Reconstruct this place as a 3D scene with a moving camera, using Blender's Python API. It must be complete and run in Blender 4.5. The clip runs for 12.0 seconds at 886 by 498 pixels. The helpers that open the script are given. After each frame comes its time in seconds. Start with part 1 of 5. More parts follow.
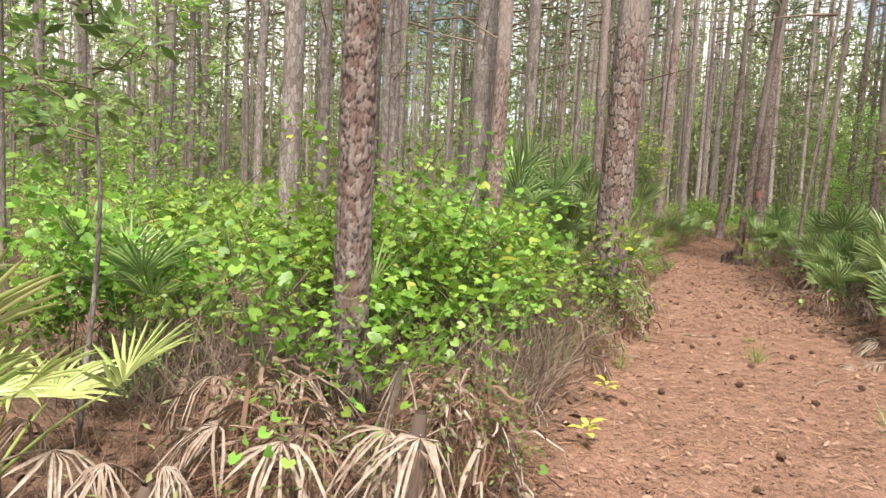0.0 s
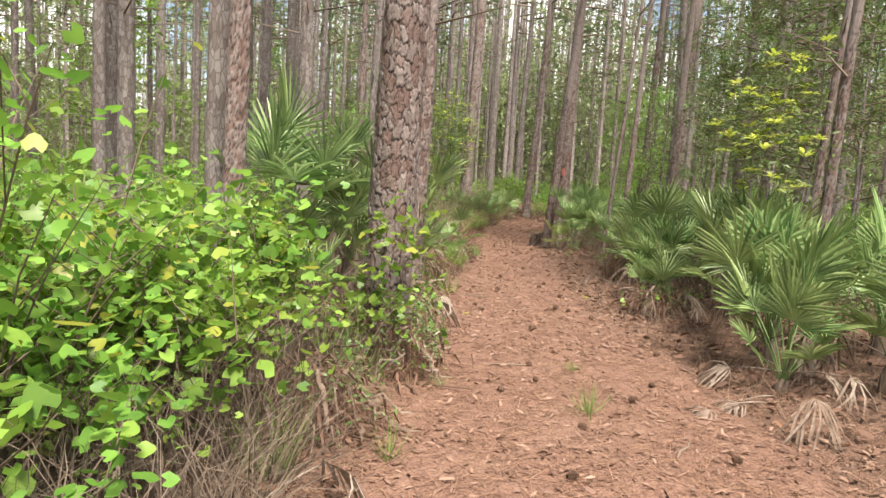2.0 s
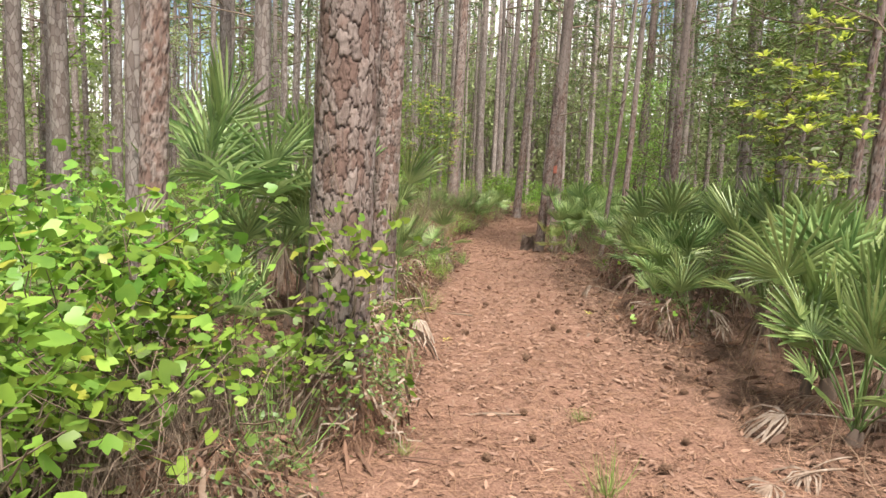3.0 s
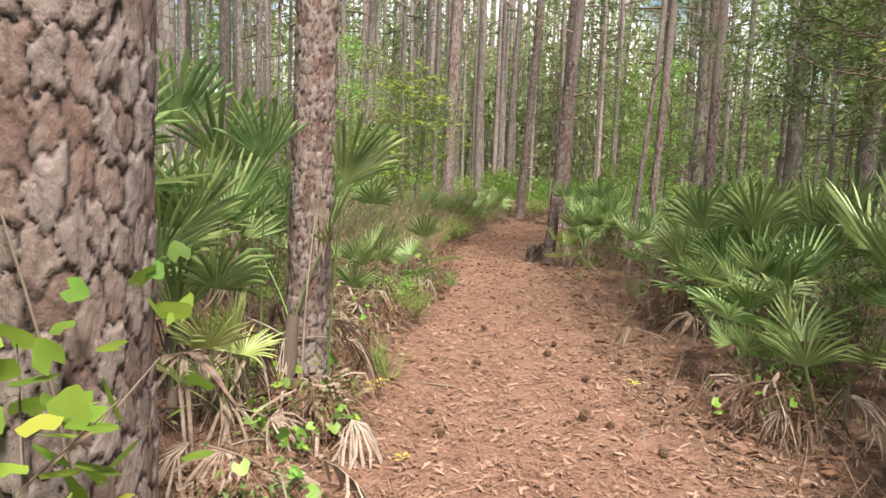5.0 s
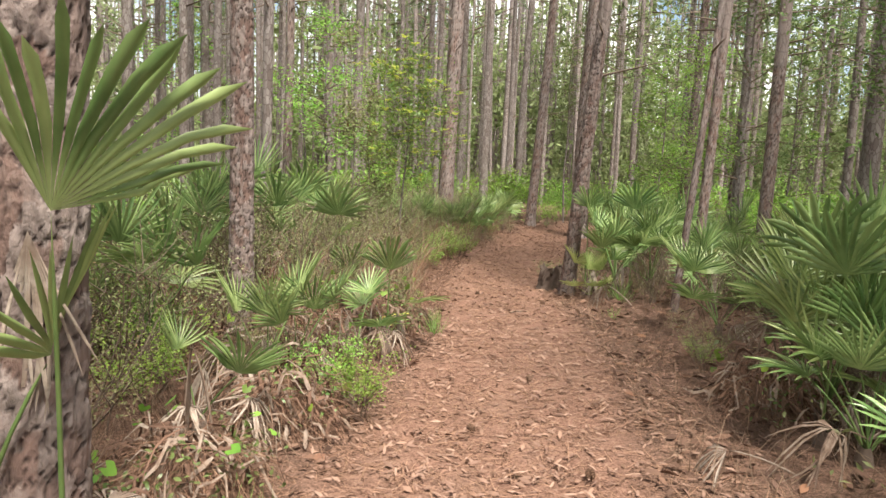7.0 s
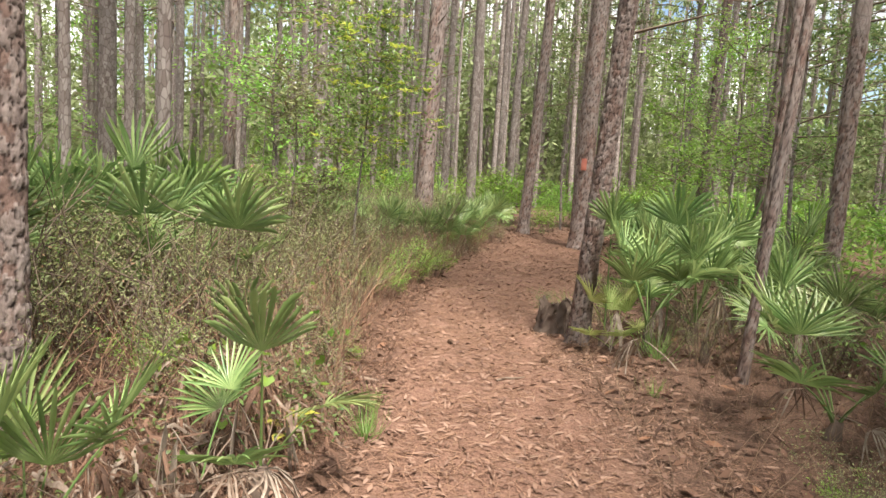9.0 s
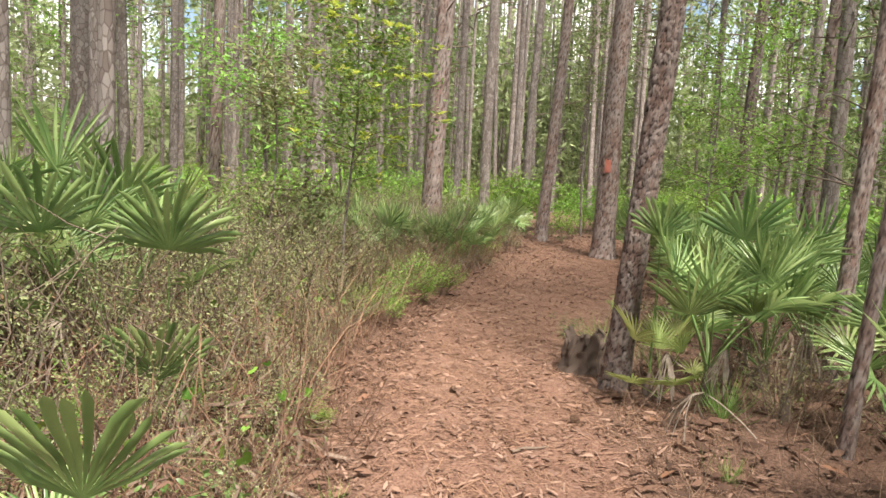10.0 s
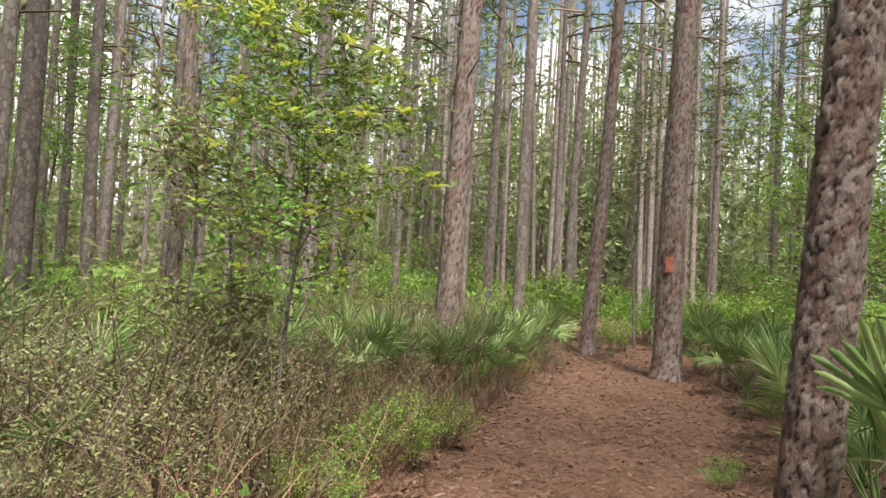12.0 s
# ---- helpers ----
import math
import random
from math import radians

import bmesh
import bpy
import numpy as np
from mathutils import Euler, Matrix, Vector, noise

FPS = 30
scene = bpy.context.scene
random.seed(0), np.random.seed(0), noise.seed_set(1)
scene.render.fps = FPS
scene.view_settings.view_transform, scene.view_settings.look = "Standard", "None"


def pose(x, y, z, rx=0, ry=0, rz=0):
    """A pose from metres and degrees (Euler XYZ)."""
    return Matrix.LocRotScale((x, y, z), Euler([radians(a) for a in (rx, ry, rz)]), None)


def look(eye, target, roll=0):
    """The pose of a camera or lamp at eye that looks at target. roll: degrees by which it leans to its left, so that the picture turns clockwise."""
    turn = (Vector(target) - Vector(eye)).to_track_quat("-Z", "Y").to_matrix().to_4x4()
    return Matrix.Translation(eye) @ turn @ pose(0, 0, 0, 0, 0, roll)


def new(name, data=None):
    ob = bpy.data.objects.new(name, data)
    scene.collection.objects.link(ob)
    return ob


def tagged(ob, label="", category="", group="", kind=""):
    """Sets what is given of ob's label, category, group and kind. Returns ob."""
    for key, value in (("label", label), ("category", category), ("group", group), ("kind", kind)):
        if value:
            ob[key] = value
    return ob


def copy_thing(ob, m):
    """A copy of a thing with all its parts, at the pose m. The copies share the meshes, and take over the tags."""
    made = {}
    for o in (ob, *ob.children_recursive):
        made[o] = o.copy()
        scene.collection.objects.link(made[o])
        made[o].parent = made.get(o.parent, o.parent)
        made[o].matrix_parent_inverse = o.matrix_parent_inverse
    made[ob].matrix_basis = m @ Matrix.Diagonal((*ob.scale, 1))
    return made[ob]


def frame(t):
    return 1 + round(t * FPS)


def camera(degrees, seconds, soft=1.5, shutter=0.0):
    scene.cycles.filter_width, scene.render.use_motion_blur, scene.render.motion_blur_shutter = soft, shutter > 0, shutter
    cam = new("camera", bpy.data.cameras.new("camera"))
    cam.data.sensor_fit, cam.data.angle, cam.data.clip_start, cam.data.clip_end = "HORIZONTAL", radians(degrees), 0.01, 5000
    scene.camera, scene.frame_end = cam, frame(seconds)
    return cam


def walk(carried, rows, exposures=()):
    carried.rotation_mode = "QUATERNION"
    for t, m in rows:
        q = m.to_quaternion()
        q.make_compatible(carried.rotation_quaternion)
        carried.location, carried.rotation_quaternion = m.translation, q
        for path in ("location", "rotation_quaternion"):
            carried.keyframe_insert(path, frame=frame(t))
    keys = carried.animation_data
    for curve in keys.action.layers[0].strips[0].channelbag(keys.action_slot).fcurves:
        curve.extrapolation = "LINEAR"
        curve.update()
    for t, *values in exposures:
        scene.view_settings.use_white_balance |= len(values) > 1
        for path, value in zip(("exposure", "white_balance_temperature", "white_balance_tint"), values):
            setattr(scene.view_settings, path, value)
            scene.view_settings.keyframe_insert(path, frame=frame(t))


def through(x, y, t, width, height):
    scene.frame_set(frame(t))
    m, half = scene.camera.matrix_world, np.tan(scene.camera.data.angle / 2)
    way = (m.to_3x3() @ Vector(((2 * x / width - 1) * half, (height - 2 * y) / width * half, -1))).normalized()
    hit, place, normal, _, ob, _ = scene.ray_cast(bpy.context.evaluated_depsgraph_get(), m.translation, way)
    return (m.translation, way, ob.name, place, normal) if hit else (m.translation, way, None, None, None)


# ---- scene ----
cam = camera(67.3, 12.0)
METRES, EYE, TILT, LEAN, TURN = 15.0, 1.45, -5.2, -3.0, 0.0
ROWS = [
    (0.0, 0.0, 0.0, 0.0, -0.0, 0.0, -0.0),
    (0.5, 0.0093, 0.0419, 0.0054, -6.64, -0.72, 0.1),
    (1.0, 0.0261, 0.0797, 0.0081, -9.32, -1.15, 0.75),
    (1.5, 0.0391, 0.1188, 0.0096, -15.02, -2.01, 0.27),
    (2.0, 0.0595, 0.1581, 0.0125, -15.63, -2.19, 0.68),
    (2.5, 0.0725, 0.1967, 0.0142, -16.47, -2.25, 0.46),
    (3.0, 0.0919, 0.233, 0.0163, -16.34, -2.1, 2.03),
    (5.0, 0.156, 0.3907, 0.0272, -16.16, -2.4, 2.21),
    (5.5, 0.1724, 0.428, 0.0293, -16.0, -2.47, 2.16),
    (6.0, 0.1901, 0.4666, 0.032, -16.07, -2.48, 1.99),
    (6.5, 0.2057, 0.5042, 0.035, -15.06, -2.27, 1.78),
    (7.0, 0.2193, 0.5427, 0.0391, -15.28, -2.3, 1.78),
    (9.0, 0.2806, 0.6978, 0.0489, -16.04, -2.34, 0.93),
    (9.5, 0.2971, 0.7362, 0.0508, -15.08, -2.25, 1.0),
    (10.0, 0.3095, 0.774, 0.0541, -14.72, -2.02, 1.08),
    (10.5, 0.3271, 0.812, 0.0564, -13.2, -1.0, 0.97),
    (11.0, 0.3365, 0.849, 0.0626, -13.41, 3.91, 1.14),
    (11.5, 0.3546, 0.8854, 0.0623, -12.06, 5.53, 0.83),
    (12.0, 0.3696, 0.9235, 0.0639, -11.23, 6.75, 0.6),
]
walk(cam, [(t, pose(0, 0, EYE, TILT, LEAN, TURN) @ pose(METRES * x, METRES * y, METRES * z, 90 + pitch, roll, yaw)) for t, x, y, z, yaw, pitch, roll in ROWS], [(0.0, 1.14, 6850, 11), (3.0, 1.17, 6850, 11), (5.0, 1.2, 6850, 11), (7.0, 1.21, 6850, 11), (9.5, 1.3, 6850, 11), (10.4, 1.3, 6850, 11), (11.2, 1.05, 6850, 11), (12.0, 0.95, 6850, 11)])

# ---- world, sun, exposure ----
world = bpy.data.worlds.new("world")
scene.world = world
world.use_nodes = True
wn, wl = world.node_tree.nodes, world.node_tree.links
wbg = wn["Background"]
sky = wn.new("ShaderNodeTexSky")
sky.sky_type = "NISHITA"
sky.sun_disc = False
sky.sun_elevation, sky.sun_rotation = radians(64), radians(173)
wco = wn.new("ShaderNodeTexCoord")
wnz = wn.new("ShaderNodeTexNoise")
wnz.inputs["Scale"].default_value, wnz.inputs["Detail"].default_value = 3.2, 6.0
wrp = wn.new("ShaderNodeValToRGB")
wrp.color_ramp.elements[0].position, wrp.color_ramp.elements[1].position = 0.42, 0.55
wmx = wn.new("ShaderNodeMix")
wmx.data_type = "RGBA"
wl.new(wco.outputs["Generated"], wnz.inputs["Vector"])
wl.new(wnz.outputs["Fac"], wrp.inputs["Fac"])
wl.new(wrp.outputs["Color"], wmx.inputs["Factor"])
wl.new(sky.outputs["Color"], wmx.inputs["A"])
wmx.inputs["B"].default_value = (9.5, 9.6, 9.6, 1.0)
wl.new(wmx.outputs["Result"], wbg.inputs["Color"])
wbg.inputs["Strength"].default_value = 0.088
sun = new("sun", bpy.data.lights.new("sun", "SUN"))
sun.data.energy, sun.data.angle, sun.data.color = 5.0, radians(12), (1.0, 0.96, 0.89)
sun.matrix_world = look((0, 0, 0), (-math.sin(radians(7)) * math.cos(radians(64)), math.cos(radians(7)) * math.cos(radians(64)), -math.sin(radians(64))))

rng = np.random.default_rng(7)


# ---- materials ----
class Nodes:
    """A short way to write node materials."""

    def __init__(self, name):
        self.mat = bpy.data.materials.new(name)
        self.mat.use_nodes = True
        self.nodes, self.links = self.mat.node_tree.nodes, self.mat.node_tree.links
        self.bsdf = self.nodes["Principled BSDF"]
        self.out = self.nodes["Material Output"]

    def add(self, kind, **inputs):
        n = self.nodes.new("ShaderNode" + kind)
        for k, v in inputs.items():
            self.put(v, n.inputs[k.replace("_", " ")])
        return n

    def put(self, v, socket):
        if isinstance(v, bpy.types.NodeSocket):
            self.links.new(v, socket)
        else:
            socket.default_value = (*v, 1.0) if isinstance(v, tuple) and len(v) == 3 and socket.type == "RGBA" else v

    def coords(self, scale=(1, 1, 1), world_space=False):
        src = self.add("NewGeometry").outputs["Position"] if world_space else self.add("TexCoord").outputs["Object"]
        m = self.add("Mapping", Vector=src)
        m.inputs["Scale"].default_value = scale
        return m.outputs["Vector"]

    def noise(self, vec, scale, detail=4.0, rough=0.55):
        return self.add("TexNoise", Vector=vec, Scale=scale, Detail=detail, Roughness=rough).outputs["Fac"]

    def ramp(self, fac, *stops):
        r = self.add("ValToRGB", Fac=fac)
        e = r.color_ramp.elements
        while len(e) < len(stops):
            e.new(0.5)
        for el, (p, c) in zip(e, stops):
            el.position, el.color = p, (*c, 1.0) if len(c) == 3 else c
        return r.outputs["Color"]

    def mix(self, a, b, fac, blend="MIX"):
        m = self.add("Mix")
        m.data_type, m.blend_type = "RGBA", blend
        self.put(fac, m.inputs["Factor"])
        self.put(a, m.inputs["A"])
        self.put(b, m.inputs["B"])
        return m.outputs["Result"]

    def math(self, op, a, b=0.0):
        m = self.add("Math")
        m.operation = op
        self.put(a, m.inputs[0])
        self.put(b, m.inputs[1])
        return m.outputs[0]

    def bump(self, height, strength, dist=0.01):
        b = self.add("Bump", Height=height, Strength=strength, Distance=dist)
        self.links.new(b.outputs["Normal"], self.bsdf.inputs["Normal"])

    def done(self, color, rough=0.7, spec=0.4, through=0.0, thr_color=None):
        self.put(color, self.bsdf.inputs["Base Color"])
        self.put(rough, self.bsdf.inputs["Roughness"])
        self.bsdf.inputs["Specular IOR Level"].default_value = spec
        if through:
            t = self.add("BsdfTranslucent")
            self.put(thr_color if thr_color is not None else color, t.inputs["Color"])
            m = self.add("MixShader")
            m.inputs[0].default_value = through
            self.links.new(self.bsdf.outputs[0], m.inputs[1])
            self.links.new(t.outputs[0], m.inputs[2])
            self.links.new(m.outputs[0], self.out.inputs["Surface"])
        return self.mat


def leaf_mat(name, dark, mid, light, rough=0.45, through=0.35, spec=0.4, spots=None, leaflets=False):
    """A leaf surface: each leaf its own tint, each plant a little of its own."""
    n = Nodes(name)
    isl = n.add("NewGeometry").outputs["Random Per Island"]
    if leaflets:
        tint = n.add("Attribute")
        tint.attribute_name = "tint"
        isl = tint.outputs["Fac"]
    obj = n.add("ObjectInfo").outputs["Random"]
    nz = n.noise(n.coords(), 9.0)
    c = n.ramp(isl, (0.0, dark), (0.45, mid), (1.0, light))
    c = n.mix(c, n.ramp(nz, (0.3, dark), (0.7, light)), 0.3)
    h = n.add("HueSaturation", Color=c)
    n.put(n.math("ADD", n.math("MULTIPLY", obj, 0.035), 0.482), h.inputs["Hue"])
    n.put(n.math("ADD", n.math("MULTIPLY", obj, 0.35), 0.85), h.inputs["Value"])
    c = h.outputs["Color"]
    if spots:
        c = n.mix(c, spots, n.ramp(isl, (0.955, (0, 0, 0)), (0.965, (1, 1, 1))))
    return n.done(c, rough, spec, through)


def bark_mat(name, plate_a, plate_b, crack, vscale=14.0, lines=0.25):
    n = Nodes(name)
    co = n.coords((1, 1, 0.42))
    v = n.add("TexVoronoi", Vector=co, Scale=vscale, Randomness=1.0)
    v.feature = "DISTANCE_TO_EDGE"
    vc = n.add("TexVoronoi", Vector=co, Scale=vscale)
    cell = n.add("SeparateColor", Color=vc.outputs["Color"]).outputs[0]
    pl = n.add("Attribute")
    pl.attribute_name = "plate"
    ck = n.add("Attribute")
    ck.attribute_name = "crack"
    fine = n.noise(n.coords((1, 1, 0.5)), 60.0, 8.0, 0.65)
    big = n.noise(n.coords((1, 1, 0.3)), 2.2, 3.0)
    c = n.mix(plate_a, plate_b, cell)
    if lines < 0.5:
        tone = n.math("ADD", n.math("MULTIPLY", pl.outputs["Fac"], 0.5), n.math("MULTIPLY", n.noise(n.coords((1, 1, 0.4)), 26.0, 5.0, 0.65), 0.55))
        c = n.ramp(tone, (0.12, plate_a), (0.38, (0.19, 0.125, 0.105)), (0.62, plate_b), (0.85, (0.17, 0.128, 0.114)))
    c = n.mix(c, (0.27, 0.25, 0.24), n.ramp(big, (0.45, (0, 0, 0)), (0.75, (0.6, 0.6, 0.6))))
    c = n.mix(c, crack, n.ramp(v.outputs["Distance"], (0.02, (lines, lines, lines)), (0.10, (0, 0, 0))))
    c = n.mix(c, crack, ck.outputs["Fac"])
    c = n.mix(c, (0.5, 0.5, 0.5), n.ramp(fine, (0.35, (0.0, 0.0, 0.0)), (0.8, (0.4, 0.4, 0.4))), "OVERLAY")
    obj = n.add("ObjectInfo").outputs["Random"]
    h = n.add("HueSaturation", Color=c)
    n.put(n.math("ADD", n.math("MULTIPLY", obj, 0.45), 0.78), h.inputs["Value"])
    n.bump(n.math("ADD", n.math("MULTIPLY", n.math("MINIMUM", v.outputs["Distance"], 0.06), 4.0 if lines > 0.5 else 1.5), n.math("MULTIPLY", fine, 1.0)), 0.9, 0.014)
    return n.done(h.outputs["Color"], 0.9, 0.2)


def ground_mat():
    n = Nodes("pine_straw_ground")
    w = n.coords((1, 1, 1), True)
    tr = n.add("Attribute")
    tr.attribute_name = "trail"
    n1, n2, n3 = n.noise(w, 1.3, 5.0), n.noise(w, 14.0, 6.0), n.noise(w, 62.0, 5.0, 0.75)
    straw = n.ramp(n2, (0.25, (0.10, 0.048, 0.034)), (0.5, (0.185, 0.094, 0.066)), (0.75, (0.27, 0.16, 0.115)))
    sand = n.mix(straw, (0.25, 0.155, 0.115), n.ramp(n1, (0.52, (0, 0, 0)), (0.7, (0.6, 0.6, 0.6))))
    # off-trail duff: brown, taken darker to hold the shade under plants
    duff = n.ramp(n2, (0.25, (0.026, 0.016, 0.011)), (0.55, (0.075, 0.042, 0.028)), (0.8, (0.15, 0.088, 0.058)))
    edge = n.math("ADD", tr.outputs["Fac"], n.math("MULTIPLY", n.math("SUBTRACT", n1, 0.5), 0.7))
    c = n.mix(duff, sand, n.ramp(edge, (0.3, (0, 0, 0)), (0.65, (1, 1, 1))))
    c = n.mix(c, n.ramp(n3, (0.36, (0.03, 0.016, 0.012)), (0.62, (0.31, 0.19, 0.14))), 0.55)
    n.bump(n.math("ADD", n2, n.math("MULTIPLY", n3, 0.5)), 0.8, 0.03)
    return n.done(c, 0.95, 0.15)


def plain_mat(name, a, b, scale=20.0, rough=0.8, through=0.0, stretch=(1, 1, 1), spec=0.3):
    """Two tones with grain, and every island a tint of its own."""
    n = Nodes(name)
    isl = n.add("NewGeometry").outputs["Random Per Island"]
    nz = n.noise(n.coords(stretch), scale, 5.0)
    c = n.mix(a, b, n.math("ADD", n.math("MULTIPLY", isl, 0.6), n.math("MULTIPLY", nz, 0.4)))
    n.bump(nz, 0.4, 0.01)
    return n.done(c, rough, spec, through)


def dead_mat():
    """Dry palmetto: from grey-tan to rusty brown along and across a frond."""
    n = Nodes("dead_palmetto")
    obj = n.add("ObjectInfo").outputs["Random"]
    isl = n.add("NewGeometry").outputs["Random Per Island"]
    tint = n.add("Attribute")
    tint.attribute_name = "tint"
    isl = n.math("ADD", n.math("MULTIPLY", isl, 0.4), n.math("MULTIPLY", tint.outputs["Fac"], 0.8))
    coarse, fine = n.noise(n.coords(), 11.0, 3.0), n.noise(n.coords((1, 1, 1), True), 55.0, 5.0)
    tone = n.math("ADD", n.math("MULTIPLY", coarse, 0.75), n.math("ADD", n.math("MULTIPLY", obj, 0.28), n.math("MULTIPLY", isl, 0.22)))
    c = n.ramp(tone, (0.3, (0.075, 0.048, 0.036)), (0.5, (0.20, 0.14, 0.105)), (0.68, (0.29, 0.23, 0.185)), (0.92, (0.40, 0.345, 0.29)))
    c = n.mix(c, (0.10, 0.066, 0.05), n.ramp(fine, (0.5, (0, 0, 0)), (0.75, (0.6, 0.6, 0.6))))
    n.bump(fine, 0.4, 0.006)
    return n.done(c, 0.82, 0.25, 0.15)


M_BARK = bark_mat("pine_bark", (0.105, 0.07, 0.06), (0.28, 0.228, 0.208), (0.026, 0.016, 0.014), lines=0.3)
# lighter and greyer than M_BARK: distance haze mixed into the bark colour
M_BARKFAR = bark_mat("hazed_pine_bark", (0.165, 0.13, 0.118), (0.33, 0.29, 0.27), (0.085, 0.06, 0.05), 22.0, 0.6)
M_GROUND = ground_mat()
M_PALM = leaf_mat("palmetto_green", (0.075, 0.14, 0.042), (0.155, 0.255, 0.08), (0.36, 0.46, 0.18), 0.36, 0.32, 0.55, leaflets=True)
M_PALMY = leaf_mat("palmetto_yellow_green", (0.22, 0.30, 0.08), (0.33, 0.40, 0.13), (0.44, 0.48, 0.2), 0.4, 0.35, leaflets=True)
M_DEAD = dead_mat()
M_PETIOLE = plain_mat("palmetto_stalk", (0.16, 0.20, 0.06), (0.26, 0.28, 0.11), 15.0, 0.5)
M_GRAPE = leaf_mat("grape_leaf", (0.06, 0.14, 0.022), (0.145, 0.285, 0.04), (0.31, 0.48, 0.08), 0.45, 0.45, spots=(0.34, 0.36, 0.06))
M_BRIGHT = leaf_mat("bright_shrub_leaf", (0.10, 0.215, 0.032), (0.195, 0.365, 0.06), (0.36, 0.54, 0.11), 0.45, 0.45)
M_DARK = leaf_mat("dark_shrub_leaf", (0.06, 0.105, 0.03), (0.115, 0.18, 0.05), (0.21, 0.285, 0.09), 0.4, 0.35)
M_GREEN = leaf_mat("mid_green_leaf", (0.06, 0.12, 0.026), (0.125, 0.215, 0.045), (0.24, 0.35, 0.08), 0.42, 0.4)
M_OLIVE = leaf_mat("olive_shrub_leaf", (0.10, 0.125, 0.045), (0.20, 0.225, 0.09), (0.36, 0.37, 0.17), 0.5, 0.35, spots=(0.28, 0.17, 0.09))
M_TIP = leaf_mat("yellow_tip_leaf", (0.30, 0.42, 0.05), (0.44, 0.54, 0.08), (0.58, 0.62, 0.14), 0.45, 0.45)
# pale grey-green, lifted to carry the haze between far trunks
M_FAR = leaf_mat("hazed_far_leaf", (0.13, 0.17, 0.075), (0.24, 0.30, 0.13), (0.38, 0.45, 0.21), 0.6, 0.45)
M_NEEDLE = leaf_mat("pine_needle_green", (0.07, 0.12, 0.045), (0.11, 0.175, 0.07), (0.16, 0.23, 0.10), 0.5, 0.3)
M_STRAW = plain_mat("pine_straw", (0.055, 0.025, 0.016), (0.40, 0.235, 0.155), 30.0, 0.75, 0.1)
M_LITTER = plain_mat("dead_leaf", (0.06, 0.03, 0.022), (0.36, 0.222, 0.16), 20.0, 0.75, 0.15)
# brown duff with the shade beneath plants darkened into its colour
M_DUFF_SHADE = plain_mat("shade_darkened_duff", (0.032, 0.018, 0.013), (0.21, 0.118, 0.08), 24.0, 0.85, 0.08)
M_TWIG = plain_mat("twig", (0.085, 0.06, 0.044), (0.225, 0.17, 0.13), 40.0, 0.9)
M_DEADWOOD = plain_mat("dead_grass", (0.10, 0.064, 0.044), (0.34, 0.24, 0.165), 20.0, 0.9, 0.15)
M_GRASS = leaf_mat("grass_blade", (0.12, 0.22, 0.05), (0.19, 0.32, 0.08), (0.30, 0.42, 0.13), 0.5, 0.4)
M_FLAKE = plain_mat("bark_flake", (0.10, 0.05, 0.036), (0.36, 0.235, 0.175), 20.0, 0.8)
M_ORANGE = plain_mat("orange_dead_leaf", (0.13, 0.062, 0.038), (0.33, 0.17, 0.10), 20.0, 0.7, 0.2)
M_YELLOW = leaf_mat("yellowing_leaf", (0.26, 0.25, 0.04), (0.40, 0.37, 0.065), (0.54, 0.49, 0.11), 0.5, 0.4)
M_CONE = plain_mat("pine_cone", (0.06, 0.033, 0.022), (0.22, 0.13, 0.085), 40.0, 0.85)
M_STUMP = plain_mat("weathered_stump", (0.045, 0.03, 0.023), (0.20, 0.15, 0.12), 18.0, 0.95, 0.0, (1, 1, 0.25))
M_BLAZE = plain_mat("orange_blaze_paint", (0.30, 0.075, 0.052), (0.50, 0.19, 0.14), 30.0, 0.7)


# ---- mesh helpers ----
def mesh_of(name, verts, faces, attrs=None, smooth=False):
    """A mesh from arrays: verts (n, 3), faces (m, 3 or 4)."""
    verts, faces = np.asarray(verts, np.float32), np.asarray(faces, np.int32)
    me = bpy.data.meshes.new(name)
    me.vertices.add(len(verts))
    me.vertices.foreach_set("co", verts.ravel())
    k = faces.shape[1]
    me.loops.add(faces.size)
    me.loops.foreach_set("vertex_index", faces.ravel())
    me.polygons.add(len(faces))
    me.polygons.foreach_set("loop_start", np.arange(0, faces.size, k, dtype=np.int32))
    if smooth:
        me.polygons.foreach_set("use_smooth", np.ones(len(faces), bool))
    for key, val in (attrs or {}).items():
        a = me.attributes.new(key, "FLOAT", "POINT")
        a.data.foreach_set("value", np.asarray(val, np.float32))
    me.update(calc_edges=True)
    return me


def part(name, me, mat, parent=None, label=""):
    """Links a mesh as one object under a thing or a part."""
    if isinstance(me, bmesh.types.BMesh):
        b, me = me, bpy.data.meshes.new(name)
        b.to_mesh(me)
        b.free()
    if not me.materials:
        me.materials.append(mat)
    ob = new(name, me)
    ob.parent = parent
    if label:
        tagged(ob, label)
    return ob


def empty(name, x, y, z, rz=0.0, s=1.0, **tags):
    ob = new(name)
    ob.empty_display_size = 0.1
    ob.matrix_basis = pose(x, y, z, 0, 0, rz) @ Matrix.Scale(s, 4)
    return tagged(ob, **tags)


def unit(v):
    v = np.asarray(v, float)
    return v / np.maximum(np.linalg.norm(v, axis=-1, keepdims=True), 1e-9)


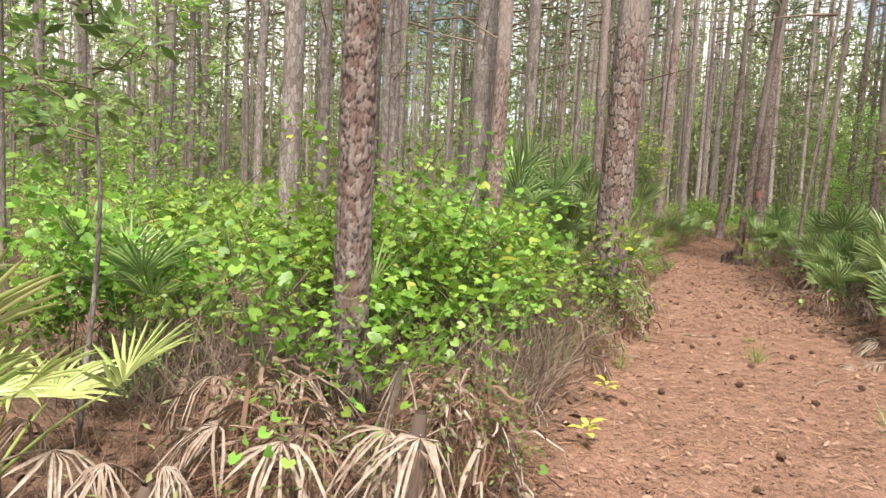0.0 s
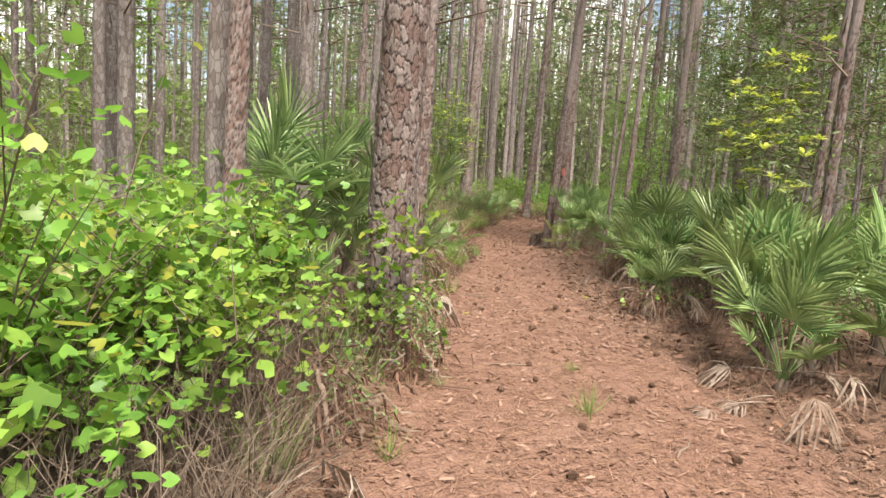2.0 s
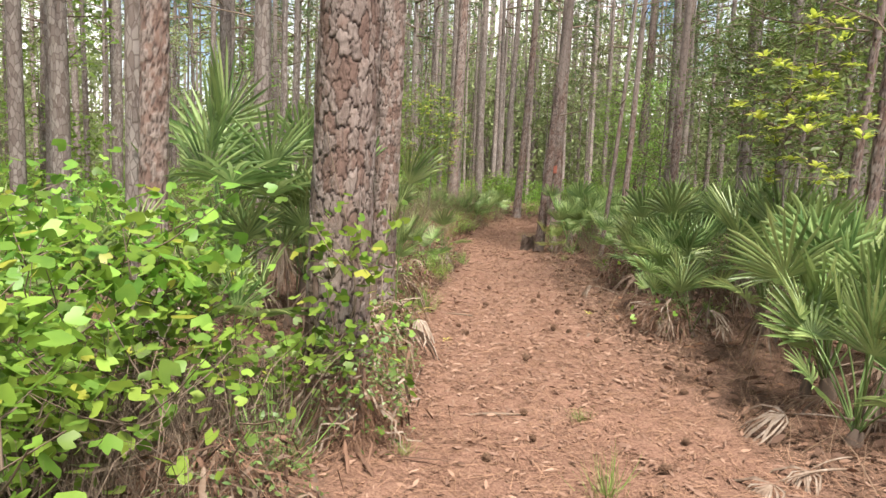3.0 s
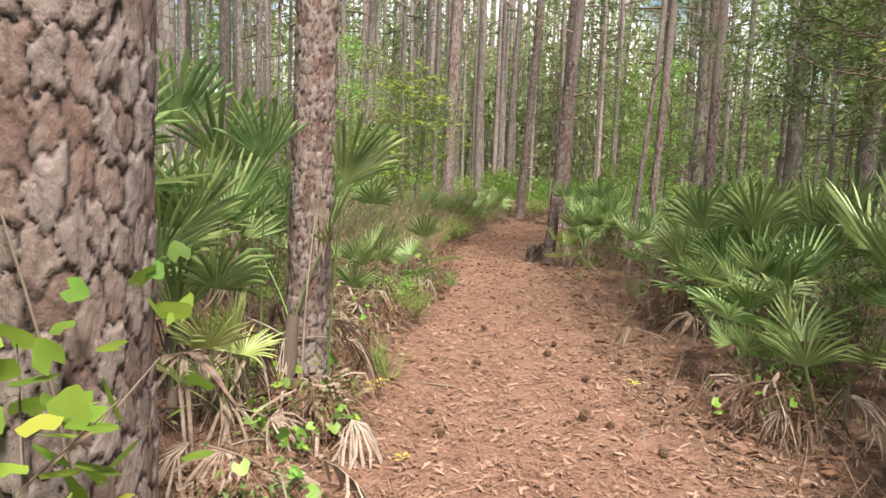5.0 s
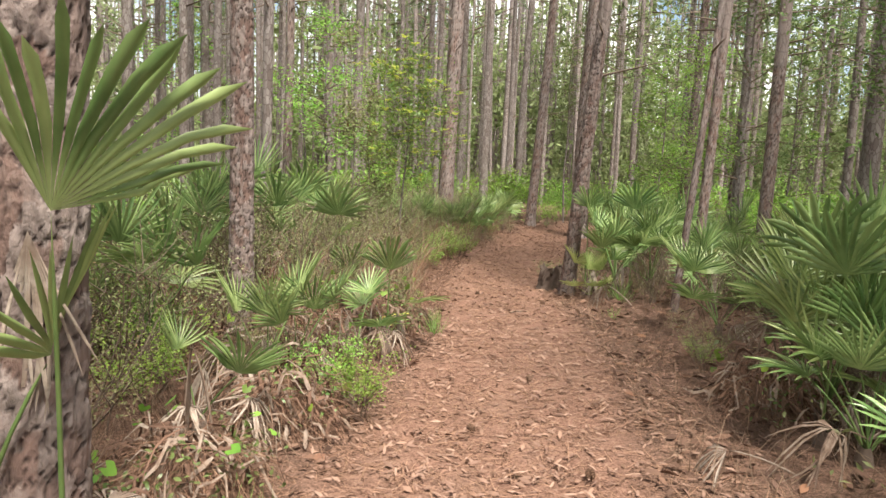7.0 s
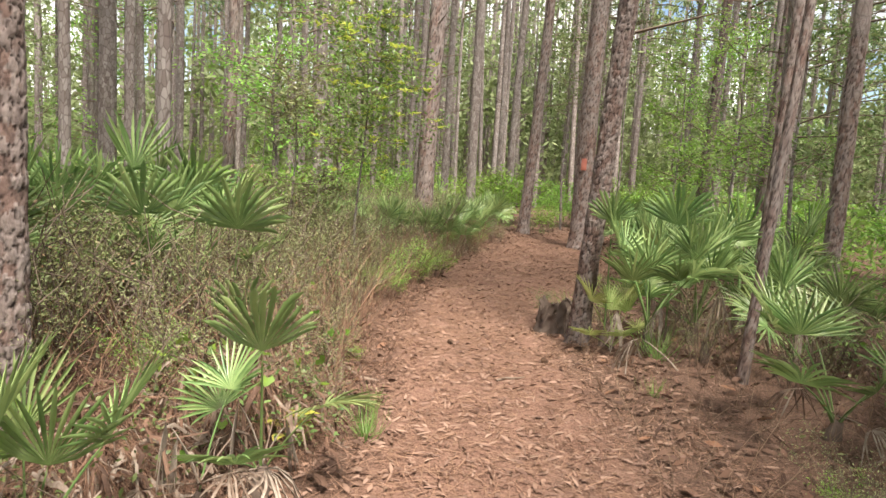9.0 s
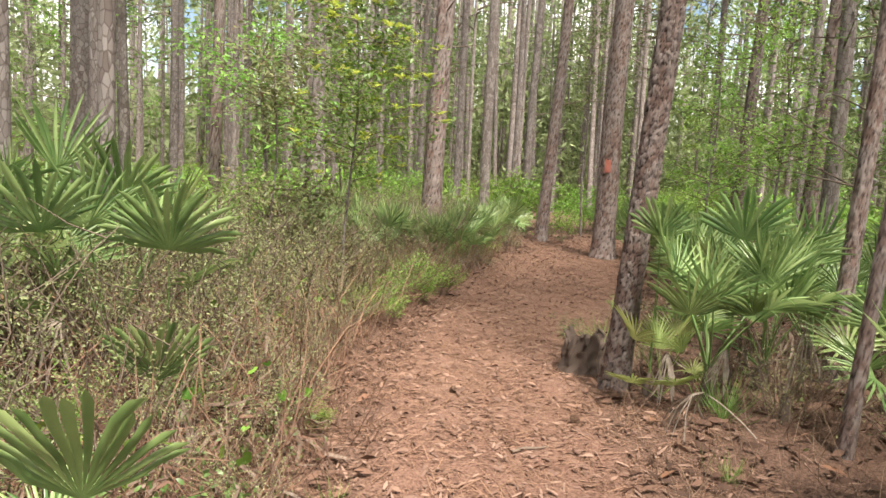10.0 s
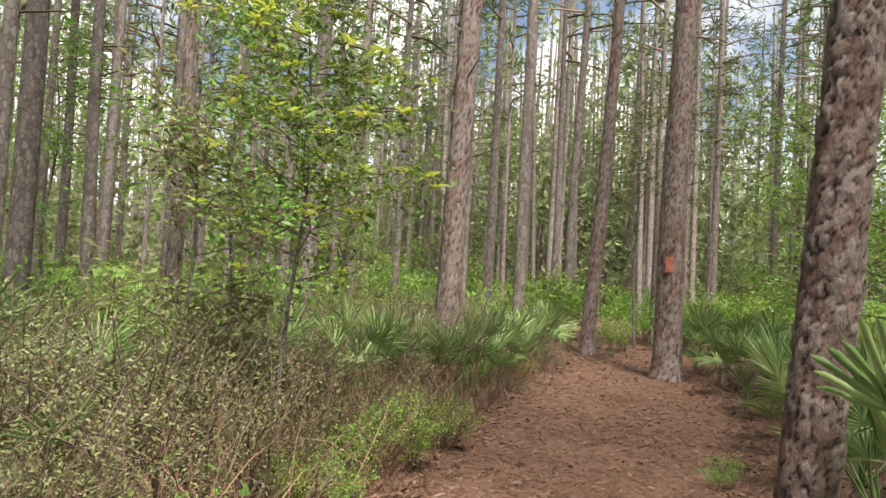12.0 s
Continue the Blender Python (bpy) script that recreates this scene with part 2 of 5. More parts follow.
def strew(leaf_v, leaf_f, pos, along, normal, size):
    """Copies of one leaf at pos: its x runs along, its z is near normal."""
    a = unit(along)
    n = unit(normal - (normal * a).sum(-1, keepdims=True) * a)
    b = np.cross(n, a)
    size = np.broadcast_to(np.asarray(size, float), (len(pos),))
    lv = np.asarray(leaf_v)
    v = (lv[None, :, 0, None] * a[:, None] + lv[None, :, 1, None] * b[:, None] + lv[None, :, 2, None] * n[:, None]) * size[:, None, None] + pos[:, None]
    f = np.asarray(leaf_f)[None] + (np.arange(len(pos)) * len(lv))[:, None, None]
    return v.reshape(-1, 3), f.reshape(-1, f.shape[-1])


def join(*pairs):
    """Joins (verts, faces) pairs; quads and triangles are all cut to triangles."""
    vs, fs, o = [], [], 0
    for v, f in pairs:
        f = np.asarray(f)
        if f.shape[1] == 4:
            f = np.concatenate([f[:, [0, 1, 2]], f[:, [0, 2, 3]]])
        vs.append(np.asarray(v))
        fs.append(f + o)
        o += len(v)
    return np.concatenate(vs), np.concatenate(fs)


def tube(points, radii, n=5):
    """A tapered tube along points."""
    p = np.asarray(points, float)
    d = unit(np.gradient(p, axis=0))
    ref = np.array([0.31, 0.95, 0.05]) if abs(d[0][2]) > 0.8 else np.array([0.0, 0.0, 1.0])
    u = unit(np.cross(d, ref))
    w = np.cross(d, u)
    th = np.arange(n) * 2 * math.pi / n
    r = np.asarray(radii, float)[:, None, None]
    v = p[:, None] + r * (np.cos(th)[None, :, None] * u[:, None] + np.sin(th)[None, :, None] * w[:, None])
    i = np.arange(len(p) - 1)[:, None] * n
    j, k = np.arange(n)[None], (np.arange(n)[None] + 1) % n
    f = np.stack([i + j, i + k, i + n + k, i + n + j], -1).reshape(-1, 4)
    return v.reshape(-1, 3), f


def rand_dirs(r, n, up=0.0):
    d = unit(r.normal(size=(n, 3)))
    d[:, 2] += up
    return unit(d)


# leaf outlines, one unit long
OVAL_V = [(0, 0, 0), (0.35, -0.2, 0.05), (0.7, -0.17, 0.04), (1, 0, -0.1), (0.7, 0.17, 0.04), (0.35, 0.2, 0.05)]
OVAL_F = [(0, 1, 5), (1, 2, 5), (2, 4, 5), (2, 3, 4)]
g_ang = np.radians([180, 142, 112, 82, 54, 26, 0, -26, -54, -82, -112, -142])
g_rad = np.array([0.10, 0.55, 0.54, 0.60, 0.52, 0.60, 0.70, 0.60, 0.52, 0.60, 0.54, 0.55])
GRAPE_V = [(0, 0, 0)] + [(r * math.cos(a), r * math.sin(a), 0.22 * r * r - 0.25 * max(0.0, r * math.cos(a)) ** 2) for a, r in zip(g_ang, g_rad)]
GRAPE_F = [(0, 1 + i, 1 + (i + 1) % 12) for i in range(12)]
BLADE_V = [(0, -0.012, 0), (0.4, -0.010, 0.05), (0.75, -0.006, 0.03), (1, 0, -0.06), (0.75, 0.006, 0.03), (0.4, 0.010, 0.05), (0, 0.012, 0)]
BLADE_F = [(0, 1, 5), (0, 5, 6), (1, 2, 4), (1, 4, 5), (2, 3, 4)]
DIAMOND_V = [(0, 0, 0), (0.48, -0.2, 0.05), (1, 0, -0.06), (0.48, 0.2, 0.05)]
DIAMOND_F = [(0, 1, 2), (0, 2, 3)]
DIAMOND = (DIAMOND_V, DIAMOND_F)


# ---- plan ----
TRAIL_Y = [-40, -5, 0, 3.4, 6, 8, 10, 12, 13.5, 15, 16, 18, 20, 22, 24, 25, 26, 26.8, 27.6]
TRAIL_L = [-14, -2.4, -0.6, 0.65, 1.5, 2.3, 3.05, 3.95, 4.75, 5.25, 5.45, 6.3, 7.3, 8.5, 9.8, 10.4, 11.2, 12.5, 17.0]
TRAIL_R = [-11, 1.0, 2.2, 3.45, 4.1, 4.5, 4.85, 5.65, 6.3, 6.65, 6.9, 8.2, 9.9, 11.0, 12.0, 13.0, 15.0, 18.0, 17.2]


def beside(x, y):
    """Metres outside the trail (minus: inside), measured across it."""
    lo, hi = np.interp(y, TRAIL_Y, TRAIL_L), np.interp(y, TRAIL_Y, TRAIL_R)
    d = np.maximum(lo - x, x - hi)
    return np.where(np.asarray(y) > 27.6, np.maximum(d, 1.0), d)


def side(x, y):
    mid = (np.interp(y, TRAIL_Y, TRAIL_L) + np.interp(y, TRAIL_Y, TRAIL_R)) / 2
    return np.where(x < mid, -1, 1)


def ground_z(x, y):
    x, y = np.asarray(x, float), np.asarray(y, float)
    d = np.clip(beside(x, y) / 0.8, -0.6, 1.0)
    far = np.clip((np.hypot(x - 5, y - 12) - 30) / 60, 0, 1)
    return (0.05 * d + 0.022 * np.sin(1.7 * x + 0.9 * y) * np.sin(1.3 * y - 0.6 * x) + 0.012 * np.sin(5.1 * x) * np.sin(4.3 * y + x)
            + far * 0.8 * np.sin(0.05 * x) * np.sin(0.043 * y))


def axis(lo, hi, step, ends):
    mid = np.arange(lo, hi, step)
    low = lo - step * np.cumsum(1.25 ** np.arange(40))
    low = low[low > -ends]
    up = hi + step * np.cumsum(1.25 ** np.arange(40))
    up = up[up < ends]
    return np.concatenate([low[::-1], mid, up])


gx, gy = axis(-5, 15, 0.14, 900), axis(-4, 31, 0.14, 900)
GX, GY = np.meshgrid(gx, gy)
gv = np.stack([GX, GY, ground_z(GX, GY) + 0.012 * rng.normal(size=GX.shape) * (np.hypot(GX - 5, GY - 12) < 25)], -1).reshape(-1, 3)
nx = len(gx)
gi = (np.arange(len(gy) - 1)[:, None] * nx + np.arange(nx - 1)[None]).ravel()
gf = np.stack([gi, gi + 1, gi + nx + 1, gi + nx], -1)
trail_mask = np.clip(0.42 - beside(GX, GY) / 0.7, 0, 1).ravel()
ground = part("ground", mesh_of("ground", gv, gf, {"trail": trail_mask}, True), M_GROUND)
tagged(ground, "flat forest floor of orange-brown pine straw and dark duff", "ground", kind="structure")


# ---- pines ----
def trunk_mesh(name, r, tall, seg, rows, seed, lean=(0.0, 0.0), plates=True, fine_to=3.4):
    """A tapered, flared trunk; with plates, its bark stands out in scales."""
    g = np.random.default_rng(seed)
    if plates:
        z = np.concatenate([np.linspace(-0.15, fine_to, rows), np.linspace(fine_to, tall, 26)[1:]])
    else:
        z = np.concatenate([[-0.15, 0.0, 0.15, 0.4, 0.8], np.linspace(1.4, tall, rows)])
    th = np.arange(seg) * 2 * math.pi / seg
    Z, T = np.meshgrid(z, th, indexing="ij")
    rad = r * (1 - 0.62 * np.clip(Z, 0, None) / tall) + 0.32 * r * np.exp(-np.clip(Z, 0, None) / 0.22)
    rad = rad * (1 + 0.05 * np.sin(2 * T + seed) + 0.03 * np.sin(3 * T + 0.7 * Z + seed))
    attrs = {}
    if plates:
        cw, ch = max(0.04, min(0.062, r * 0.36)), max(0.075, min(0.125, r * 0.75))
        nc = max(6, int(round(2 * math.pi * r / cw)))
        nr = int(tall / ch) + 4
        jx, jy, jr = g.random((nr, nc)), g.random((nr, nc)), g.random((nr, nc))
        V0 = (Z + 0.3) / ch
        U = T / (2 * math.pi) * nc + 0.14 * np.sin(V0 * 2.7 + 2 * T) + 0.07 * np.sin(V0 * 9.1 + 5 * T)
        V = V0 + 0.16 * np.sin(7 * T + 0.9 * V0) + 0.08 * np.sin(31 * T - 1.7 * V0)
        ui, vi = np.floor(U).astype(int), np.floor(V).astype(int)
        f1, f2, cell = np.full(U.shape, 9.0), np.full(U.shape, 9.0), np.zeros(U.shape)
        for dv in (-1, 0, 1):
            for du in (-1, 0, 1):
                a, b = np.clip(vi + dv, 0, nr - 1), (ui + du) % nc
                d = ((ui + du + 0.15 + 0.7 * jx[a, b] - U) ** 4 + (vi + dv + 0.1 + 0.8 * jy[a, b] - V) ** 4) ** 0.25
                nearer = d < f1
                f2 = np.where(nearer, f1, np.minimum(f2, d))
                cell = np.where(nearer, jr[a, b], cell)
                f1 = np.where(nearer, d, f1)
        edge = np.clip((f2 - f1 - 0.02) / 0.11, 0, 1)
        edge = edge * edge * (3 - 2 * edge)
        rad = rad + (edge * (0.005 + 0.008 * cell + 0.005 * (jr[np.clip(vi, 0, nr - 1), ui % nc] > 0.6) * np.clip(V - vi - 0.3, 0, 1)) + 0.0006 * g.normal(size=edge.shape)) * min(1.0, r / 0.075) * np.clip(1.2 - Z / 14, 0.4, 1)
        low_part = np.clip((fine_to - Z) / 0.4, 0, 1)
        attrs = {"plate": (cell * low_part + 0.62 * (1 - low_part)).ravel(), "crack": ((1 - edge) * 0.85 * low_part).ravel()}
    bend = 0.04 * np.sin(0.35 * Z + seed)
    x = rad * np.cos(T) + lean[0] * np.clip(Z, 0, None) + bend * np.clip(Z / 3, 0, 1)
    y = rad * np.sin(T) + lean[1] * np.clip(Z, 0, None)
    n = len(z)
    i = np.arange(n - 1)[:, None] * seg
    j, k = np.arange(seg)[None], (np.arange(seg)[None] + 1) % seg
    f = np.stack([i + j, i + k, i + seg + k, i + seg + j], -1).reshape(-1, 4)
    return mesh_of(name, np.stack([x, y, Z], -1).reshape(-1, 3), f, attrs, True)


def crown_meshes(seed, tall, low, reach, twigs, lean=(0.0, 0.0), needle=0.36, per=5):
    """Limbs, and the tufts of needles on them."""
    g = np.random.default_rng(seed)
    limbs, pos, out = [], [], []
    nl = 22
    for i in range(nl):
        h = low + (tall - low) * (i + g.random()) / nl
        a = g.random() * 2 * math.pi
        ln = reach * (1.15 - 0.8 * (h - low) / (tall - low)) * (0.6 + 0.6 * g.random())
        rise = g.uniform(0.0, 0.45)
        p = np.array([[lean[0] * h + ln * s * math.cos(a + 0.3 * s), lean[1] * h + ln * s * math.sin(a + 0.3 * s), h + ln * (rise * s - 0.18 * s * s)] for s in (0, 0.35, 0.7, 1.0)])
        limbs.append(tube(p, [0.045, 0.032, 0.02, 0.008], 3))
        for _ in range(twigs):
            s = g.uniform(0.35, 1.0)
            q = np.array([np.interp(s, (0, 0.35, 0.7, 1.0), p[:, c]) for c in range(3)]) + g.normal(size=3) * 0.28 * ln * 0.5
            pos.append(q)
            out.append(unit(np.array([math.cos(a), math.sin(a), 0.5]) + g.normal(size=3) * 0.5))
    # dead stubs below the crown
    for i in range(6):
        h, a = g.uniform(2.6, low), g.random() * 6.28
        ln = g.uniform(0.25, 1.1)
        p = np.array([[lean[0] * h + ln * s * math.cos(a), lean[1] * h + ln * s * math.sin(a), h + ln * 0.2 * s] for s in (0, 0.5, 1.0)])
        limbs.append(tube(p, [0.018, 0.012, 0.004], 3))
    pos, out = np.repeat(np.array(pos), per, 0), np.repeat(np.array(out), per, 0)
    d = unit(out + g.normal(size=out.shape) * 0.75)
    nv = [(0, 0, 0), (0.6, -0.05, -0.03), (1, 0, -0.14), (0.6, 0.05, -0.03)]
    nf = [(0, 1, 2), (0, 2, 3)]
    v, f = strew(nv, nf, pos, d, rand_dirs(g, len(pos)), needle * g.uniform(0.7, 1.3, len(pos)))
    lv, lf = join(*limbs)
    return mesh_of("limbs", lv, lf), mesh_of("crown", v, f)


def pine(x, y, r, tall, seed, lean=(0.0, 0.0), seg=48, rows=120, plates=True, label="", low=None, fine_to=3.4, reach=2.0, twigs=4, bark=None):
    low = low or tall * 0.45
    t = empty("pine_tree", x, y, float(ground_z(x, y)), label=label or "tall straight pine with flaky reddish-grey bark", category="tree", group="pines of the woods")
    part("trunk", trunk_mesh("trunk", r, tall, seg, rows, seed, lean, plates, fine_to), bark or M_BARK, t)
    lm, cm = crown_meshes(seed + 500, tall, low, reach, twigs, lean)
    tagged(part("branchwork", lm, M_TWIG, t), kind="stuff")
    tagged(part("crown", cm, M_NEEDLE, t), kind="stuff")
    return t


near_pines = [
    # x, y, radius, height, lean x, lean y, segments, rows, label
    (-0.51, 4.0, 0.108, 17, 0.0, 0.0, 72, 260, "straight pine with thick flaky bark above green vines"),
    (1.93, 7.54, 0.192, 19, 0.012, 0.0, 170, 400, "thick pine with broad scaly bark beside the trail"),
    (0.68, 9.15, 0.10, 18, 0.0, 0.0, 48, 120, ""),
    (2.70, 10.1, 0.122, 18, 0.01, 0.0, 84, 260, "pine with flaky pale bark behind tall palmetto fans"),
    (3.16, 13.9, 0.088, 16, 0.0, 0.0, 66, 250, "slender reddish pine among palmettos"),
    (7.07, 15.76, 0.08, 14, 0.075, -0.03, 52, 260, "slim leaning pine with curling bark beside the stump"),
    (11.3, 23.8, 0.215, 19, 0.01, 0.0, 56, 170, "pine with an orange paint blaze beside the trail"),
    (7.45, 22.95, 0.18, 18, 0.012, 0.0, 48, 140, ""),
    (3.86, 22.7, 0.09, 15, 0.0, 0.0, 36, 110, ""),
    (7.70, 14.40, 0.036, 12, 0.09, 0.02, 32, 130, "thin leaning pine with dark bark"),
    (8.8, 15.6, 0.055, 14, 0.05, 0.0, 40, 120, ""),
    (10.6, 16.5, 0.085, 15, 0.04, 0.02, 40, 120, ""),
    (6.9, 8.3, 0.055, 12, 0.05, 0.0, 32, 110, "thin dark pine behind the palmettos"),
    (7.3, 8.9, 0.045, 11, 0.06, 0.0, 36, 120, ""),
    (11.05, 26.4, 0.14, 17, 0.045, 0.0, 40, 120, ""),
    (14.3, 23.8, 0.13, 17, 0.04, 0.0, 32, 90, ""),
    (14.3, 21.8, 0.15, 17, 0.04, 0.0, 32, 90, ""),
]
for i, (x, y, r, tall, lx, ly, seg, rows, label) in enumerate(near_pines):
    pine(x, y, r, tall, 11 + i, (lx, ly), seg, rows, True, label, None, 7.0 if y > 20 else 3.4)

# brushed paint mark on the trail pine
bz, bt = np.meshgrid(np.linspace(1.72, 1.97, 9), np.linspace(-2.45, -1.95, 9), indexing="ij")
br = 0.215 * 0.95 + 0.026 + 0.003 * np.sin(bz * 40 + bt * 9)
jit = 0.012 * np.sin(bt * 23) * (np.abs(bz - 1.8) > 0.1)
bv = np.stack([11.3 + 0.01 * bz + 0.04 * np.sin(0.35 * bz + 17) * 0.6 + br * np.cos(bt), 23.8 + br * np.sin(bt), bz + jit + float(ground_z(11.3, 23.8))], -1).reshape(-1, 3)
bi = (np.arange(8)[:, None] * 9 + np.arange(8)[None]).ravel()
tagged(part("trail_blaze", mesh_of("trail_blaze", bv, np.stack([bi, bi + 1, bi + 10, bi + 9], -1)), M_BLAZE), "orange paint blaze brushed on pine bark", "trail mark")

# the other pines of the woods: a few forms, repeated with their own turn and size
spots = [(p[0], p[1]) for p in near_pines]
forms = [(0.11, 17, 0.0), (0.14, 19, 0.012), (0.09, 15, -0.01), (0.125, 18, 0.02), (0.075, 14, 0.006)]
form_obs = []


def wood_pine(x, y, k, s):
    r, h, ln = forms[k]
    m = pose(x, y, float(ground_z(x, y)), 0, 0, rng.uniform(0, 360)) @ Matrix.Diagonal((s, s, rng.uniform(0.9, 1.1), 1))
    if len(form_obs) <= k or form_obs[k] is None:
        while len(form_obs) <= k:
            form_obs.append(None)
        t = pine(x, y, r, h, 70 + k, (ln, 0.0), 12, 18, False, "slender pine with a long bare grey-brown trunk", None, 4.5, 2.0, 5, M_BARKFAR)
        form_obs[k] = t
        t.matrix_basis = m
        return t
    return copy_thing(form_obs[k], m)


mid_pines = [(-1.9, 8.2, 1), (-1.9, 10.5, 0), (-1.1, 12.2, 2), (1.6, 12.9, 0), (0.5, 9.9, 3), (3.4, 17.6, 4), (1.0, 16.5, 0), (5.1, 26.0, 2), (8.2, 25.6, 3),
             (0.1, 33.0, 1), (2.4, 29.5, 0), (5.6, 30.5, 2), (12.9, 19.9, 3), (9.9, 12.6, 0), (12.5, 14.5, 1), (8.9, 29.5, 0), (10.2, 31.0, 3), (9.6, 33.5, 1)]
for x, y, k in mid_pines:
    spots.append((x, y))
    wood_pine(x, y, k, 1.0)
tries = 0
while len(spots) < 290 and tries < 40000:
    tries += 1
    ahead = len(spots) < 235
    ang, rad = (rng.uniform(radians(22), radians(138)), 46 * math.sqrt(rng.random())) if ahead else (rng.uniform(0, 2 * math.pi), 34 * math.sqrt(rng.random()))
    x, y = 6 + rad * math.cos(ang), (4 if ahead else 14) + rad * math.sin(ang)
    if beside(x, y) < (2.0 if y > 29 else 3.4) or (y < 24 and beside(x, y) < 4.5):
        continue
    if min((x - a) ** 2 + (y - b) ** 2 for a, b in spots) < 1.5 ** 2:
        continue
    if y < -12 and rng.random() < 0.5:
        continue
    spots.append((x, y))
    wood_pine(x, y, int(rng.integers(0, 5)), rng.uniform(0.8, 1.25))
SPOTS = np.array(spots)


def clear_of_pines(x, y, d=0.25):
    return ((SPOTS - (x, y)) ** 2).sum(1).min() > d * d


# ---- the far pines, past counting ----
def far_pines():
    g = np.random.default_rng(17)
    tubes = []
    for k in range(900):
        a, rad = g.uniform(radians(20), radians(142)) if g.random() < 0.75 else g.uniform(0, 6.283), math.sqrt(g.uniform(34 ** 2, 92 ** 2))
        if k >= 620:
            a, rad = g.normal(radians(70), radians(10)), math.sqrt(g.uniform(24 ** 2, 70 ** 2))
        x, y = 6 + rad * math.cos(a), 16 + rad * math.sin(a)
        h, r, lx, ly = g.uniform(13, 19), g.uniform(0.08, 0.17), g.normal() * 0.02, g.normal() * 0.02
        z0 = float(ground_z(x, y)) - 0.1
        tubes.append(tube(np.array([[x + lx * z, y + ly * z, z0 + z] for z in (0, h * 0.35, h * 0.7, h)]), [r, r * 0.85, r * 0.6, r * 0.25], 6))
    return mesh_of("far_pines", *join(*tubes), smooth=True)


tagged(part("far_pines", far_pines(), M_BARKFAR), "countless thin pine trunks far off in the woods, greyed for haze", "trees", kind="stuff")


# ---- backdrop: the dim wall of woods at the edge of sight ----
def backdrop():
    g = np.random.default_rng(23)
    n = 900
    a = np.arange(n) * 2 * math.pi / n
    top = 10.5 + 1.6 * np.sin(9 * a + 1) + 1.3 * np.sin(23 * a) + 0.9 * np.sin(61 * a + 2) + g.normal(size=n) * 1.1
    r = 97 + 1.5 * np.sin(17 * a)
    rows = [np.stack([6 + r * np.cos(a), 16 + r * np.sin(a), z], -1) for z in (np.full(n, -2.0), top * 0.5, top)]
    j, k = np.arange(n), (np.arange(n) + 1) % n
    f = np.concatenate([np.stack([o + j, o + k, o + n + k, o + n + j], -1) for o in (0, n)])
    return mesh_of("backdrop", np.concatenate(rows), f)


def backdrop_mat():
    n = Nodes("woods_at_a_distance")
    streak = n.noise(n.coords((1, 1, 0.05)), 1.6, 3.0)
    blot = n.noise(n.coords(), 0.7, 6.0, 0.7)
    # greens raised to include the brightening of distant haze
    c = n.ramp(blot, (0.3, (0.05, 0.065, 0.033)), (0.5, (0.13, 0.165, 0.08)), (0.72, (0.27, 0.32, 0.16)))
    c = n.mix(c, (0.23, 0.205, 0.185), n.ramp(streak, (0.56, (0, 0, 0)), (0.62, (0.8, 0.8, 0.8))))
    return n.done(c, 0.95, 0.1)


tagged(part("backdrop", backdrop(), backdrop_mat()), "dim wall of distant woods behind the pines", "woods", kind="structure")


# ---- far woods, one sheet of countless leaves around the place ----
def far_woods():
    g = np.random.default_rng(3)
    n = 3100
    a = np.where(g.random(n) < 0.8, g.uniform(radians(20), radians(142), n), g.uniform(0, 2 * math.pi, n))
    rad = g.uniform(34, 84, n)
    hgt = np.where(g.random(n) < 0.5, g.uniform(0.3, 6.0, n), g.uniform(5.0, 17.0, n))
    m = 800
    a = np.concatenate([a, g.normal(radians(70), radians(9), m)])
    rad = np.concatenate([rad, g.uniform(30, 70, m)])
    hgt = np.concatenate([hgt, g.uniform(0.5, 11.0, m)])
    n += m
    base = np.stack([6 + rad * np.cos(a), 12 + rad * np.sin(a), hgt], -1)
    size = g.uniform(0.7, 2.0, n)
    per = 48
    pos = np.repeat(base, per, 0) + g.normal(size=(n * per, 3)) * np.repeat(size, per)[:, None] * np.array([0.8, 0.8, 0.6])
    pos[:, 2] = np.abs(pos[:, 2])
    v, f = strew(DIAMOND_V, DIAMOND_F, pos, rand_dirs(g, len(pos)), rand_dirs(g, len(pos), 0.4), g.uniform(0.3, 0.75, len(pos)) * np.where(np.arange(len(pos)) < 3100 * per, 1.0, 0.55))
    return mesh_of("far_woods", v, f)


tagged(part("far_woods", far_woods(), M_FAR), "distant green undergrowth and leaves between the pines", "woods", kind="stuff")


